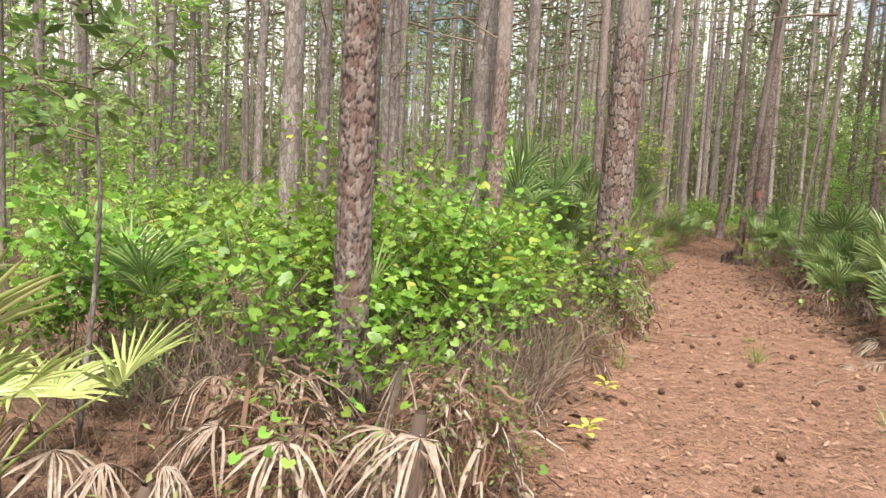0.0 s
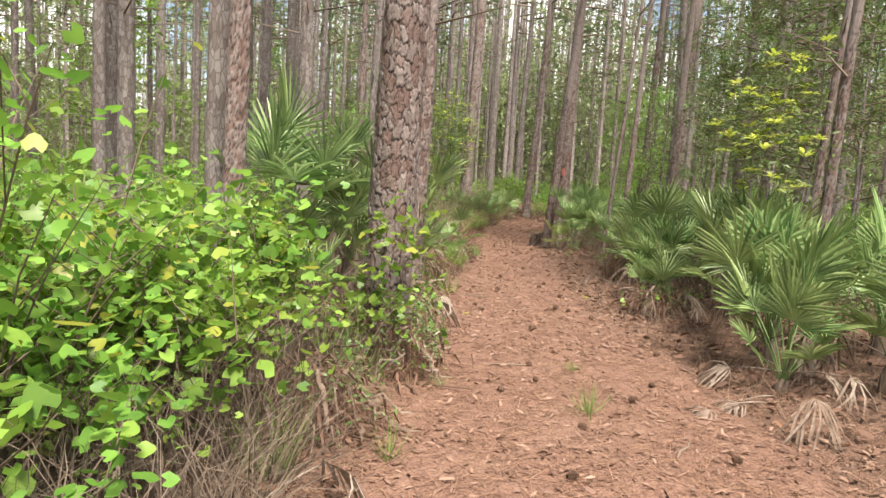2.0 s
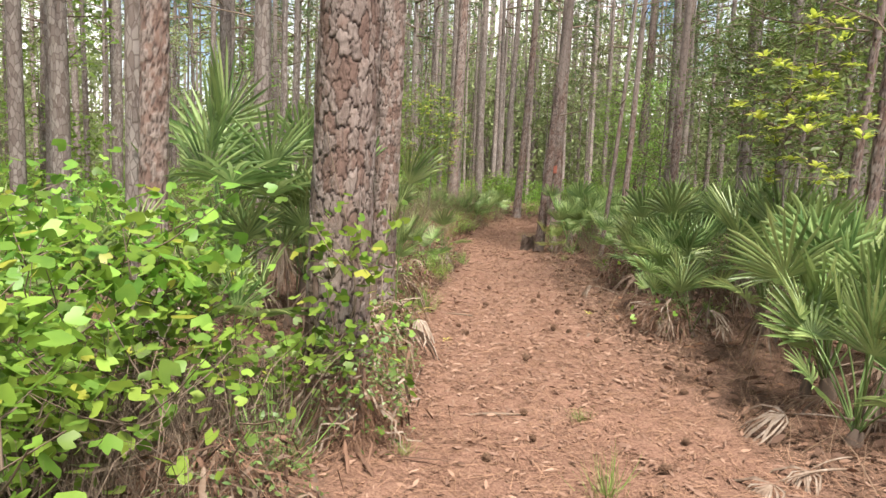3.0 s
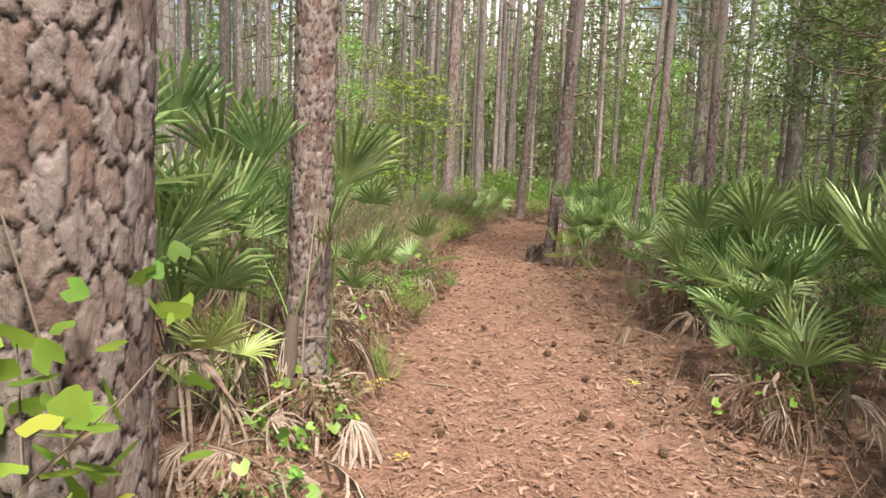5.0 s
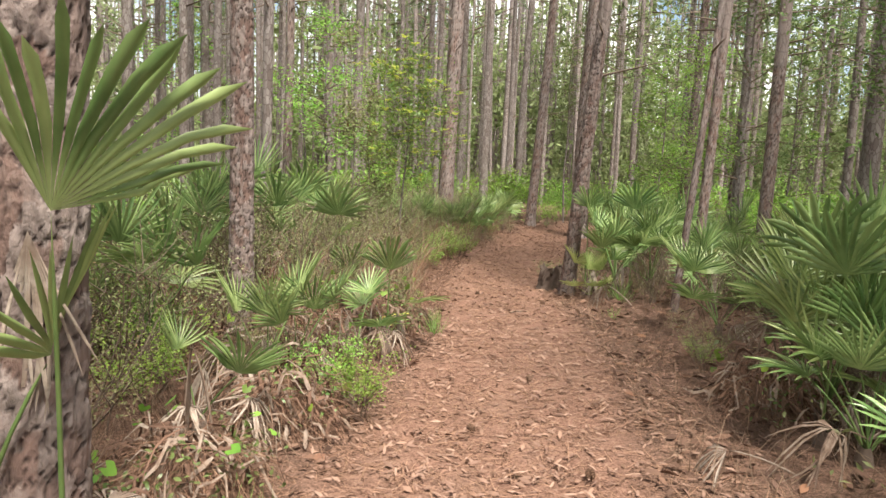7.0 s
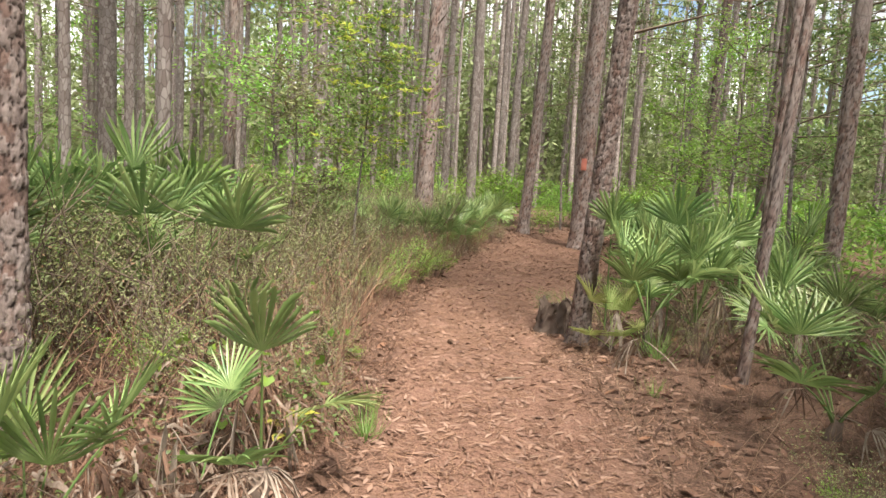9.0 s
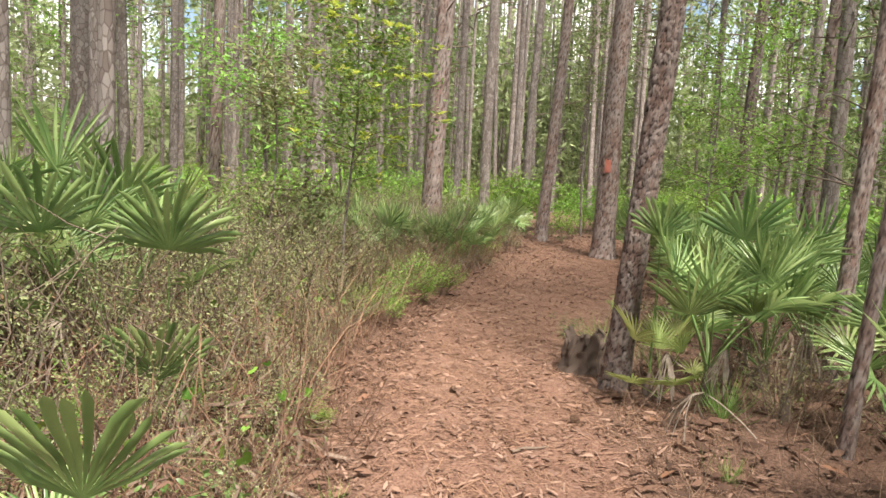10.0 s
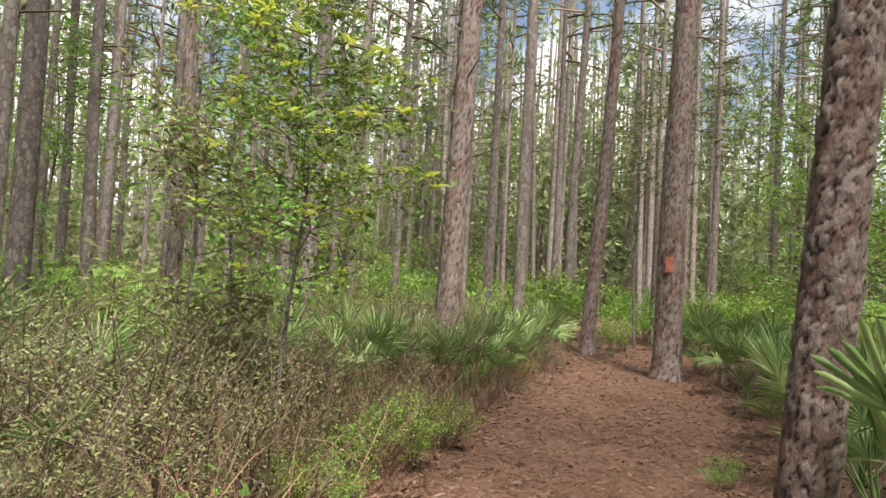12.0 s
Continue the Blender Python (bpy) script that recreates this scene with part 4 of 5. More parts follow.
# vine bank along the first stretch
belt("vine", 19, -4, 2.0, 4.4, 7.8, 0.8, 1.3, 0.75, 4.0, -1, seed=21)
belt("vine", 4, -6, -1.4, 3.2, 5, 0.6, 0.9, 1.3, 5.0, -1, seed=20)
belt("low_vine", 9, -3, 2.2, 4.2, 8.2, 0.6, 0.9, 0.15, 1.6, -1, seed=22)
belt("dark", 10, -5, 2.2, 1.5, 9, 0.35, 0.6, 0.3, 3.0, -1, seed=23)
belt("olive", 16, 2.5, 7, 15, 21.5, 0.85, 1.2, 0.8, 3.6, -1, seed=58)
belt("dark", 18, 9, 18, 26.2, 28.6, 0.55, 0.9, 0.1, 1.8, 0, seed=59)
belt("bright", 12, 9, 18, 26.8, 29.5, 0.6, 0.9, 0.2, 2.4, 0, seed=60)
# undergrowth on both sides, out to the far trees
belt("bright", 19, -6, 2, 6, 14, 0.8, 1.25, 1.6, 9.0, -1, seed=24)
belt("bright", 50, -12, 9, 14, 32, 0.95, 1.5, 2.6, 40, -1, seed=25)
belt("bright", 24, 10, 26, 12, 36, 0.9, 1.6, 3.0, 40, 1, seed=26)
belt("bright", 30, 7, 17, 27, 35, 1.0, 1.7, 0.7, 40, 0, seed=27)
belt("olive", 40, -1, 10, 11.5, 26, 0.5, 0.85, 0.25, 1.4, -1, seed=28)
belt("olive", 60, -2, 9, 10.5, 26, 0.85, 1.25, 1.3, 4.5, -1, seed=48)
belt("small_bright", 10, -2, 9, 11, 26, 0.7, 1.1, 1.4, 4.5, -1, seed=49)
belt("dark", 14, -1, 10, 12, 26, 0.4, 0.7, 0.4, 4.2, -1, seed=38)
belt("olive", 28, 5, 15, 8, 26, 0.5, 0.9, 0.5, 4.0, 1, seed=29)
belt("dark", 32, 5, 16, 5, 26, 1.0, 1.7, 1.6, 7.0, 1, seed=30)
belt("dark", 26, -14, 26, 6, 40, 0.9, 1.9, 3.5, 40, 0, seed=31)
belt("small_bright", 8, 1, 9, 9, 25, 0.45, 0.8, 0.15, 1.6, -1, seed=32)
belt("small_bright", 10, 5, 13, 8, 26, 0.4, 0.8, 0.15, 1.5, 1, seed=33)
belt("bright", 8, 5, 18, -4, 8, 1.0, 1.5, 3.0, 14, 1, seed=34)
belt("bright", 8, -12, 2, -6, 4, 1.0, 1.5, 2.5, 14, -1, seed=35)
for x, y, s, kind, sd in [(3.9, 12.05, 0.95, "small_bright", 1), (3.68, 12.3, 0.8, "small_bright", 2), (-0.65, 4.05, 0.95, "vine", 2), (1.3, 6.95, 1.0, "vine", 5), (1.45, 7.35, 0.8, "vine", 11), (-0.15, 5.0, 0.95, "tall_vine", 7), (-0.9, 5.2, 1.05, "tall_vine", 8), (-0.45, 5.8, 1.5, "bright", 1), (6.3, 18.7, 1.0, "small_bright", 4), (6.7, 19.3, 0.9, "small_bright", 5),
                          (5.9, 18.4, 0.9, "small_bright", 3), (8.6, 22.9, 0.8, "small_bright", 7), (7.3, 16.9, 0.5, "dark", 1), (2.6, 9.35, 0.75, "low_vine", 3), (2.9, 9.75, 0.7, "low_vine", 4), (-1.3, 4.6, 0.85, "vine", 5),
                          (2.1, 7.9, 0.9, "low_vine", 5), (0.42, 3.3, 0.5, "dark", 2), (0.2, 3.0, 0.45, "dark", 5), (5.45, 17.65, 0.85, "olive", 1), (5.25, 17.9, 0.95, "olive", 2), (5.8, 17.7, 0.9, "small_bright", 1), (4.9, 17.2, 0.9, "olive", 3), (6.1, 18.9, 0.8, "olive", 4), (4.45, 14.2, 0.55, "olive", 1), (4.65, 14.9, 0.55, "olive", 2), (3.95, 14.1, 0.65, "olive", 3), (4.75, 15.6, 0.6, "olive", 4), (4.3, 15.2, 0.6, "dark", 1), (-0.45, 3.1, 0.75, "low_vine", 2), (-0.2, 2.95, 0.5, "dark", 3), (2.2, 7.35, 0.5, "dark", 3), (2.3, 7.75, 0.45, "dark", 4), (0.0, 3.3, 0.5, "dark", 3)]:
    plant(kind, x, y, s, sd)


# low seedlings and leaves over the forest floor
def floor_leaves(name, n, seed, near, far_d, y0, y1, top, leaf, mat, label):
    g = np.random.default_rng(seed)
    x, y = g.uniform(-16, 26, n * 3), g.uniform(y0, y1, n * 3)
    b = beside(x, y)
    patch = np.sin(0.9 * x + 1.3 * np.sin(0.7 * y)) + np.sin(1.1 * y - 0.5 * x) + g.normal(size=n * 3) * 0.6
    keep = (b > near) & (b < far_d) & (patch > -0.5)
    x, y, b = x[keep][:n], y[keep][:n], b[keep][:n]
    z = ground_z(x, y) + top * g.random(len(x)) * np.clip(0.25 + b / 1.5, 0, 1)
    pos = np.stack([x, y, z], -1)
    v, f = strew(DIAMOND_V, DIAMOND_F, pos, rand_dirs(g, len(x)) * [1, 1, 0.6], rand_dirs(g, len(x), 1.2), leaf * g.uniform(0.6, 1.4, len(x)))
    tagged(part(name, mesh_of(name, v, f), mat), label, "undergrowth", kind="stuff")


floor_leaves("undergrowth", 15000, 81, 0.7, 9, 1, 26, 0.5, 0.05, M_OLIVE, "low olive-green seedlings over the forest floor")
floor_leaves("undergrowth", 24000, 82, 2.2, 16, 2, 34, 0.8, 0.085, M_BRIGHT, "low bright green leaves over the forest floor")
floor_leaves("undergrowth", 26000, 83, 3.0, 30, 10, 46, 1.3, 0.15, M_BRIGHT, "knee-high green growth among the pines")


# ---- small broad-leaved trees ----
def small_tree(x, y, height, low, reach, seed, leaves, leaf, mat, tip=None, lean=(0.0, 0.0), label="", r=0.035):
    g = np.random.default_rng(seed)
    t = empty("small_tree", x, y, float(ground_z(x, y)), label=label, category="tree")
    sp = np.array([[lean[0] * z + 0.05 * math.sin(2.1 * z + seed), lean[1] * z + 0.05 * math.cos(1.7 * z + seed) - 0.05 * math.cos(seed), z] for z in np.linspace(-0.08, height, 10)])
    part("trunk", mesh_of("trunk", *join(tube(sp, np.linspace(r, r * 0.2, 10), 8)), smooth=True), M_BARKFAR, t)
    limbs, pts = [], []
    for i in range(26 if leaves > 1300 else 18):
        h = g.uniform(low, height)
        q = np.array([np.interp(h, sp[:, 2], sp[:, c]) for c in range(3)])
        a = g.uniform(0, 6.28)
        ln = reach * g.uniform(0.5, 1.1) * (1.1 - 0.5 * (h - low) / (height - low))
        w = np.array([math.cos(a), math.sin(a), g.uniform(-0.05, 0.6)])
        p = np.array([q, q + w * ln * 0.4, q + w * ln * 0.75 + g.normal(size=3) * 0.06, q + w * ln + np.array([0, 0, -0.05 * ln])])
        limbs.append(tube(p, np.array([0.35, 0.25, 0.15, 0.06]) * r, 4))
        for _ in range(7 if leaves > 1300 else 5):
            s = g.uniform(0.3, 1.0)
            c = np.array([np.interp(s, (0, 0.4, 0.75, 1.0), p[:, k]) for k in range(3)])
            e = c + g.normal(size=3) * np.array([0.2, 0.2, 0.13]) * reach * 0.6
            limbs.append(tube(np.array([c, (c + e) / 2 + [0, 0, 0.02], e]), [0.005, 0.004, 0.002], 3))
            pts.append(e)
    tagged(part("branchwork", mesh_of("branchwork", *join(*limbs)), M_TWIG, t), kind="stuff")
    pts = np.array(pts)
    per = max(1, leaves // len(pts))
    pos = np.repeat(pts, per, 0) + g.normal(size=(len(pts) * per, 3)) * 0.09
    v, f = strew(DIAMOND_V, DIAMOND_F, pos, rand_dirs(g, len(pos)) * np.array([1, 1, 0.5]), rand_dirs(g, len(pos), 1.2), leaf * g.uniform(0.6, 1.25, len(pos)))
    tagged(part("crown", mesh_of("crown", v, f), mat, t), kind="stuff")
    if tip is not None:
        sel = pts[g.random(len(pts)) < 0.6]
        k = 9
        turn = np.tile(np.arange(k) * 2 * math.pi / k, len(sel)) + np.repeat(g.uniform(0, 6.28, len(sel)), k)
        pos = np.repeat(sel, k, 0) + g.normal(size=(len(sel) * k, 3)) * 0.008
        rise = np.repeat(g.uniform(0.15, 0.6, len(sel)), k) + g.normal(size=len(pos)) * 0.15
        d = unit(np.stack([np.cos(turn), np.sin(turn), rise], -1))
        v, f = strew(np.array(OVAL_V) * [1, 0.8, 1.2], OVAL_F, pos, d, np.tile([[0.0, 0.0, 1.0]], (len(pos), 1)) + g.normal(size=pos.shape) * 0.2, leaf * g.uniform(0.9, 1.5, len(pos)))
        tagged(part("young_leaves", mesh_of("young_leaves", v, f), tip, t, "yellow-green young leaves"), kind="stuff")
    return t


TREES = [
    # x, y, height, low, reach, leaves, leaf, material, tip, lean
    (6.05, 8.4, 2.75, 1.5, 0.9, 900, 0.09, M_DARK, M_TIP, (-0.05, -0.04), "small bay tree with dark leaves and yellow-green young tips"),
    (7.2, 9.4, 4.2, 1.8, 1.1, 1800, 0.075, M_DARK, None, (0.02, 0.0), "small oak with fine dark green leaves"),
    (5.45, 18.15, 3.6, 1.2, 0.95, 3600, 0.065, M_GREEN, M_TIP, (0.0, 0.0), "young tree with dark leaves and yellow-green young tips"),
    (4.7, 18.75, 3.3, 0.5, 0.85, 2600, 0.07, M_OLIVE, None, (0.0, 0.0), "thin sapling with sparse olive leaves"),
    (4.6, 22.0, 4.2, 1.3, 1.2, 2200, 0.09, M_BRIGHT, None, (0.0, 0.0), "young tree with bright green leaves"),
    (8.9, 12.2, 4.4, 1.9, 1.3, 5200, 0.07, M_DARK, None, (0.0, 0.0), "small oak with fine dark green leaves"),
    (9.7, 13.4, 4.6, 1.9, 1.4, 5200, 0.07, M_DARK, None, (0.02, 0.0), "small oak with fine dark green leaves"),
    (10.4, 11.0, 4.6, 1.9, 1.4, 5200, 0.07, M_DARK, None, (0.0, 0.0), "small oak with fine dark green leaves"),
    (12.6, 20.6, 4.2, 1.0, 1.5, 3000, 0.085, M_BRIGHT, None, (0.0, 0.0), "leafy young tree with bright green leaves"),
    (14.2, 27.2, 6.5, 3.0, 1.4, 2200, 0.07, M_DARK, None, (0.0, 0.0), "small oak with fine dark green leaves"),
    (15.3, 24.8, 5.0, 1.0, 1.6, 3000, 0.09, M_BRIGHT, None, (0.0, 0.0), "leafy young tree with bright green leaves"),
    (6.2, 26.5, 5.0, 1.2, 1.4, 2200, 0.09, M_BRIGHT, None, (0.0, 0.0), "young tree with bright green leaves"),
    (1.4, 25.5, 5.0, 1.2, 1.4, 2400, 0.09, M_BRIGHT, None, (0.0, 0.0), "young tree with bright green leaves"),
    (12.7, 27.7, 7.5, 3.0, 1.4, 3000, 0.085, M_DARK, None, (0.0, 0.0), "small oak with fine dark green leaves"),
    (12.9, 22.7, 4.2, 0.8, 1.3, 3200, 0.085, M_BRIGHT, None, (0.0, 0.0), "leafy young tree with bright green leaves"),
    (13.9, 19.6, 5.0, 1.2, 1.5, 3400, 0.08, M_DARK, None, (0.0, 0.0), "small oak with fine dark green leaves"),
    (-1.75, 3.3, 2.35, 1.5, 0.5, 330, 0.11, M_DARK, None, (0.0, 0.0), "thin sapling with dark drooping leaves"),
    (9.3, 10.2, 5.2, 1.4, 1.6, 3400, 0.07, M_DARK, None, (0.0, 0.0), "small oak with fine dark green leaves"),
    (11.4, 14.2, 5.4, 1.3, 1.7, 3400, 0.075, M_DARK, None, (0.0, 0.0), "small oak with fine dark green leaves"),
    (11.2, 17.8, 5.4, 1.3, 1.6, 3200, 0.075, M_DARK, None, (0.0, 0.0), "small oak with fine dark green leaves"),
    (13.4, 16.0, 5.6, 1.0, 1.7, 3200, 0.085, M_BRIGHT, None, (0.0, 0.0), "leafy young tree with bright green leaves"),
    (8.3, 9.9, 4.6, 1.6, 1.2, 2200, 0.07, M_DARK, None, (0.0, 0.0), "small oak with fine dark green leaves"),
]
for i, (x, y, h, low, reach, nl, lf, mat, tip, lean, label) in enumerate(TREES):
    small_tree(x, y, h, low, reach, 900 + i, nl, lf, mat, tip, lean, label, 0.018 if h < 4.0 else 0.035)


# leafy young trees farther off among the pines
wild = [small_tree(-6.0, 14.0, 5.5, 0.8, 1.6, 951, 850, 0.17, M_BRIGHT, None, (0, 0), "leafy young tree with bright green leaves"),
        small_tree(14.5, 17.0, 6.5, 1.2, 1.7, 952, 950, 0.155, M_DARK, None, (0.02, 0), "leafy young oak with dull green leaves"),
        small_tree(-3.5, 20.0, 8.0, 2.5, 1.6, 953, 900, 0.165, M_FAR, None, (0, 0.01), "thin young tree with pale green leaves")]
wk = 0
gw = np.random.default_rng(44)
while wk < 100:
    x, y = gw.uniform(-24, 40), gw.uniform(6 if wk < 85 else -20, 50)
    if beside(x, y) < 4.0 or (y < 22 and beside(x, y) < 6.0) or not clear_of_pines(x, y, 0.5) or (y < 8 and gw.random() < 0.5):
        continue
    copy_thing(wild[wk % 3], pose(x, y, float(ground_z(x, y)), 0, 0, gw.uniform(0, 360)) @ Matrix.Scale(gw.uniform(0.6, 1.15), 4))
    wk += 1


# ---- stump beside the leaning pine ----
def stump(x, y):
    g = np.random.default_rng(5)
    seg = 40
    rows = []
    for j, z in enumerate(np.linspace(-0.08, 1.0, 12)):
        th = np.arange(seg) * 2 * math.pi / seg
        ragged = 0.28 + 0.05 * np.sin(3 * th + 1) + 0.035 * np.sin(7 * th) + 0.02 * g.normal(size=seg)
        zz = np.clip(z, None, 1.0) * ragged if z > 0 else np.full(seg, z)
        r = 0.15 + 0.05 * math.exp(-max(z, 0) * 4) + 0.014 * np.sin(9 * th + 2 * z) + 0.008 * g.normal(size=seg)
        rows.append(np.stack([r * np.cos(th), r * np.sin(th), zz], -1))
    inner = rows[-1] * [0.72, 0.72, 1.0] - [0, 0, 0.05]
    core = rows[-1] * [0.3, 0.3, 1.0] - [0, 0, 0.13]
    rows += [inner, core]
    n = len(rows)
    v = np.concatenate(rows + [np.array([[0, 0, 0.16]])])
    i = np.arange(n - 1)[:, None] * seg
    j, k = np.arange(seg)[None], (np.arange(seg)[None] + 1) % seg
    f = np.stack([i + j, i + k, i + seg + k, i + seg + j], -1).reshape(-1, 4)
    top = np.array([((n - 1) * seg + a, (n - 1) * seg + (a + 1) % seg, n * seg) for a in range(seg)])
    t = empty("tree_stump", x, y, float(ground_z(x, y)), label="low rotten stump with a hollow ragged top", category="stump")
    part("stump_wood", mesh_of("stump_wood", *join((v, f), (np.zeros((0, 3)), np.zeros((0, 3), int)))[:2]), M_STUMP, t)
    part("hollow", mesh_of("hollow", v, top), M_STUMP, t)


stump(7.12, 16.32)


# ---- pine cones ----
def cone_mesh():
    g = np.random.default_rng(8)
    pos, d = [], []
    for i in range(70):
        u = (i + 0.5) / 70
        a = i * 2.39996
        r = 0.020 * math.sin(math.pi * (0.12 + 0.83 * u)) ** 0.8
        pos.append((u * 0.10 - 0.05, r * math.cos(a), r * math.sin(a)))
        d.append((0.55 - 0.1 * u, math.cos(a), math.sin(a)))
    pos, d = np.array(pos), unit(np.array(d))
    sc = [(0, -0.2, 0), (0.9, -0.36, 0.02), (1.1, 0, 0.18), (0.9, 0.36, 0.02), (0, 0.2, 0), (0.8, 0, -0.22)]
    sf = [(0, 1, 2), (0, 2, 4), (2, 3, 4), (0, 5, 1), (1, 5, 2), (2, 5, 3), (3, 5, 4)]
    nrm = np.tile(np.array([[1.0, 0, 0]]), (70, 1))
    v, f = strew(sc, sf, pos, d, nrm, 0.026 * (0.75 + 0.3 * np.sin(np.pi * np.linspace(0.1, 0.9, 70))))
    cv, cf = tube(np.array([[-0.05, 0, 0], [-0.02, 0, 0], [0.02, 0, 0], [0.055, 0, 0]]), [0.012, 0.02, 0.018, 0.004], 7)
    return mesh_of("pine_cone", *join((v, f), (cv, cf)))


CONES = [(4.34, 9.41), (2.97, 6.86), (3.45, 6.29), (4.05, 10.6), (3.39, 9.35), (4.4, 9.2), (3.09, 7.27), (2.86, 5.9), (1.78, 5.05), (2.62, 6.66), (2.05, 3.75), (1.7, 3.3),
         (2.9, 4.9), (3.5, 5.3), (1.35, 4.6), (4.66, 9.98), (2.75, 9.35), (3.45, 9.75), (4.45, 8.75), (4.9, 11.0), (4.5, 11.7), (3.6, 8.4), (4.3, 7.3),
         (5.2, 12.5), (4.7, 10.7), (6.5, 15.2), (5.9, 15.8), (2.6, 8.3), (2.5, 5.3), (3.8, 6.6)]
cone_first = None
for i, (x, y) in enumerate(CONES):
    m = pose(x, y, float(ground_z(x, y)) + 0.026, rng.uniform(0, 360), rng.normal() * 10, rng.uniform(0, 360)) @ Matrix.Scale(rng.uniform(0.58, 0.9), 4)
    if cone_first is None:
        cone_first = tagged(part("pine_cone", cone_mesh(), M_CONE), "open brown pine cone lying on pine straw", "pine cone", "pine cones on the trail")
        cone_first.matrix_basis = m
    else:
        copy_thing(cone_first, m)


# ---- grass tufts ----
def tuft_mesh(seed, n, tall, spread):
    g = np.random.default_rng(seed)
    a = g.uniform(0, 6.28, n)
    r = np.abs(g.normal(size=n)) * spread * 0.25
    pos = np.stack([r * np.cos(a), r * np.sin(a), np.zeros(n)], -1)
    d = unit(np.stack([np.cos(a) * 0.5, np.sin(a) * 0.5, np.ones(n)], -1) + g.normal(size=(n, 3)) * 0.22)
    lv = np.array(BLADE_V) * [1, 0.75, 1.0]
    return mesh_of("grass_tuft", *strew(lv, BLADE_F, pos, d, np.stack([np.cos(a), np.sin(a), np.full(n, 0.2)], -1), tall * g.uniform(0.5, 1.1, n)))


tufts = [tuft_mesh(1, 70, 0.22, 0.25), tuft_mesh(2, 34, 0.34, 0.15), tuft_mesh(3, 90, 0.5, 0.3)]
for x, y, k, s in [(3.04, 6.15, 0, 1.0), (3.04, 4.16, 1, 1.1), (3.3, 10.3, 1, 1.0), (3.25, 10.5, 2, 0.6), (3.4, 7.1, 0, 0.5), (2.2, 6.8, 0, 0.5), (1.6, 5.6, 1, 0.8), (4.95, 14.3, 1, 0.55), (4.85, 13.9, 2, 0.5), (6.9, 14.3, 0, 0.7),
                   (7.6, 16.9, 2, 0.7), (7.4, 15.0, 2, 0.7), (1.0, 5.4, 2, 0.8), (1.5, 6.6, 2, 0.9), (0.6, 4.6, 1, 0.9)]:
    ob = tagged(part("grass_tuft", tufts[k], M_GRASS), "tuft of thin green grass in the pine straw", "grass", "grass tufts")
    ob.matrix_basis = pose(x, y, float(ground_z(x, y)), 0, 0, x * 900 % 360) @ Matrix.Scale(s, 4)


# ---- litter ----
def strewn_spots(n, seed, near, far_d, y0=-2, y1=29, bias=1.0):
    g = np.random.default_rng(seed)
    y = y0 + (y1 - y0) * g.random(n * 6) ** bias
    x = g.uniform(-4, 15, n * 6)
    b = beside(x, y)
    keep = (b > near) & (b < far_d)
    x, y = x[keep][:n], y[keep][:n]
    return np.stack([x, y, ground_z(x, y)], -1), g


def flat_litter(name, n, seed, near, far_d, lv, lf, lo, hi, mat, label, lift=0.012, tilt=0.25, bias=1.1, y1=29, y0=-2):
    pos, g = strewn_spots(n, seed, near, far_d, y0, y1, bias)
    m = len(pos)
    pos[:, 2] += lift * (0.5 + g.random(m))
    a = g.uniform(0, 6.28, m)
    d = np.stack([np.cos(a), np.sin(a), g.normal(size=m) * tilt * 0.4], -1)
    nn = np.stack([g.normal(size=m) * tilt, g.normal(size=m) * tilt, np.ones(m)], -1)
    v, f = strew(lv, lf, pos, d, nn, g.uniform(lo, hi, m))
    tagged(part(name, mesh_of(name, v, f), mat), label, "litter", kind="stuff")


NEEDLE_V = [(0, -0.011, 0), (0.5, -0.011, 0.05), (1, -0.006, 0.0), (1, 0.006, 0.0), (0.5, 0.011, 0.05), (0, 0.011, 0)]
NEEDLE_F = [(0, 1, 4), (0, 4, 5), (1, 2, 3), (1, 3, 4)]
THIN_V = [(0, -0.011, 0), (1, -0.007, 0.0), (1, 0.007, 0.0), (0, 0.011, 0)]
THIN_F = [(0, 1, 2), (0, 2, 3)]
SHRED_V = [(0, -0.05, 0), (0.4, -0.12, 0.08), (1, -0.03, 0.0), (0.96, 0.05, 0.03), (0.5, 0.1, 0.02), (0, 0.07, 0)]
CURL_V = [(0, 0, 0), (0.35, -0.17, 0.09), (0.7, -0.13, 0.08), (1, 0, 0.03), (0.7, 0.13, 0.05), (0.35, 0.17, 0.07)]
flat_litter("pine_straw", 85000, 61, -2.0, 0.7, THIN_V, THIN_F, 0.08, 0.2, M_STRAW, "fallen orange-brown pine needles over the trail", 0.01, 0.2, 1.25)
# needles and leaves under plants use the duff tone darkened for shade
flat_litter("pine_straw", 16000, 62, 0.5, 3.0, THIN_V, THIN_F, 0.14, 0.3, M_DUFF_SHADE, "fallen pine needles coloured darker for the shade under the palmettos", 0.03, 0.6, 1.1)
flat_litter("leaf_litter", 15000, 63, -2.0, 0.6, CURL_V, OVAL_F, 0.025, 0.07, M_LITTER, "curled dead brown leaves on the trail", 0.012, 0.5)
flat_litter("leaf_litter", 13000, 64, 0.0, 3.2, CURL_V, OVAL_F, 0.05, 0.12, M_DUFF_SHADE, "curled dead brown leaves darkened for the shade under the shrubs", 0.03, 0.7)
flat_litter("bark_flakes", 8000, 65, -2.0, 1.0, SHRED_V, NEEDLE_F, 0.02, 0.085, M_FLAKE, "pale flakes of bark and leaf strips on the straw", 0.012, 0.4)
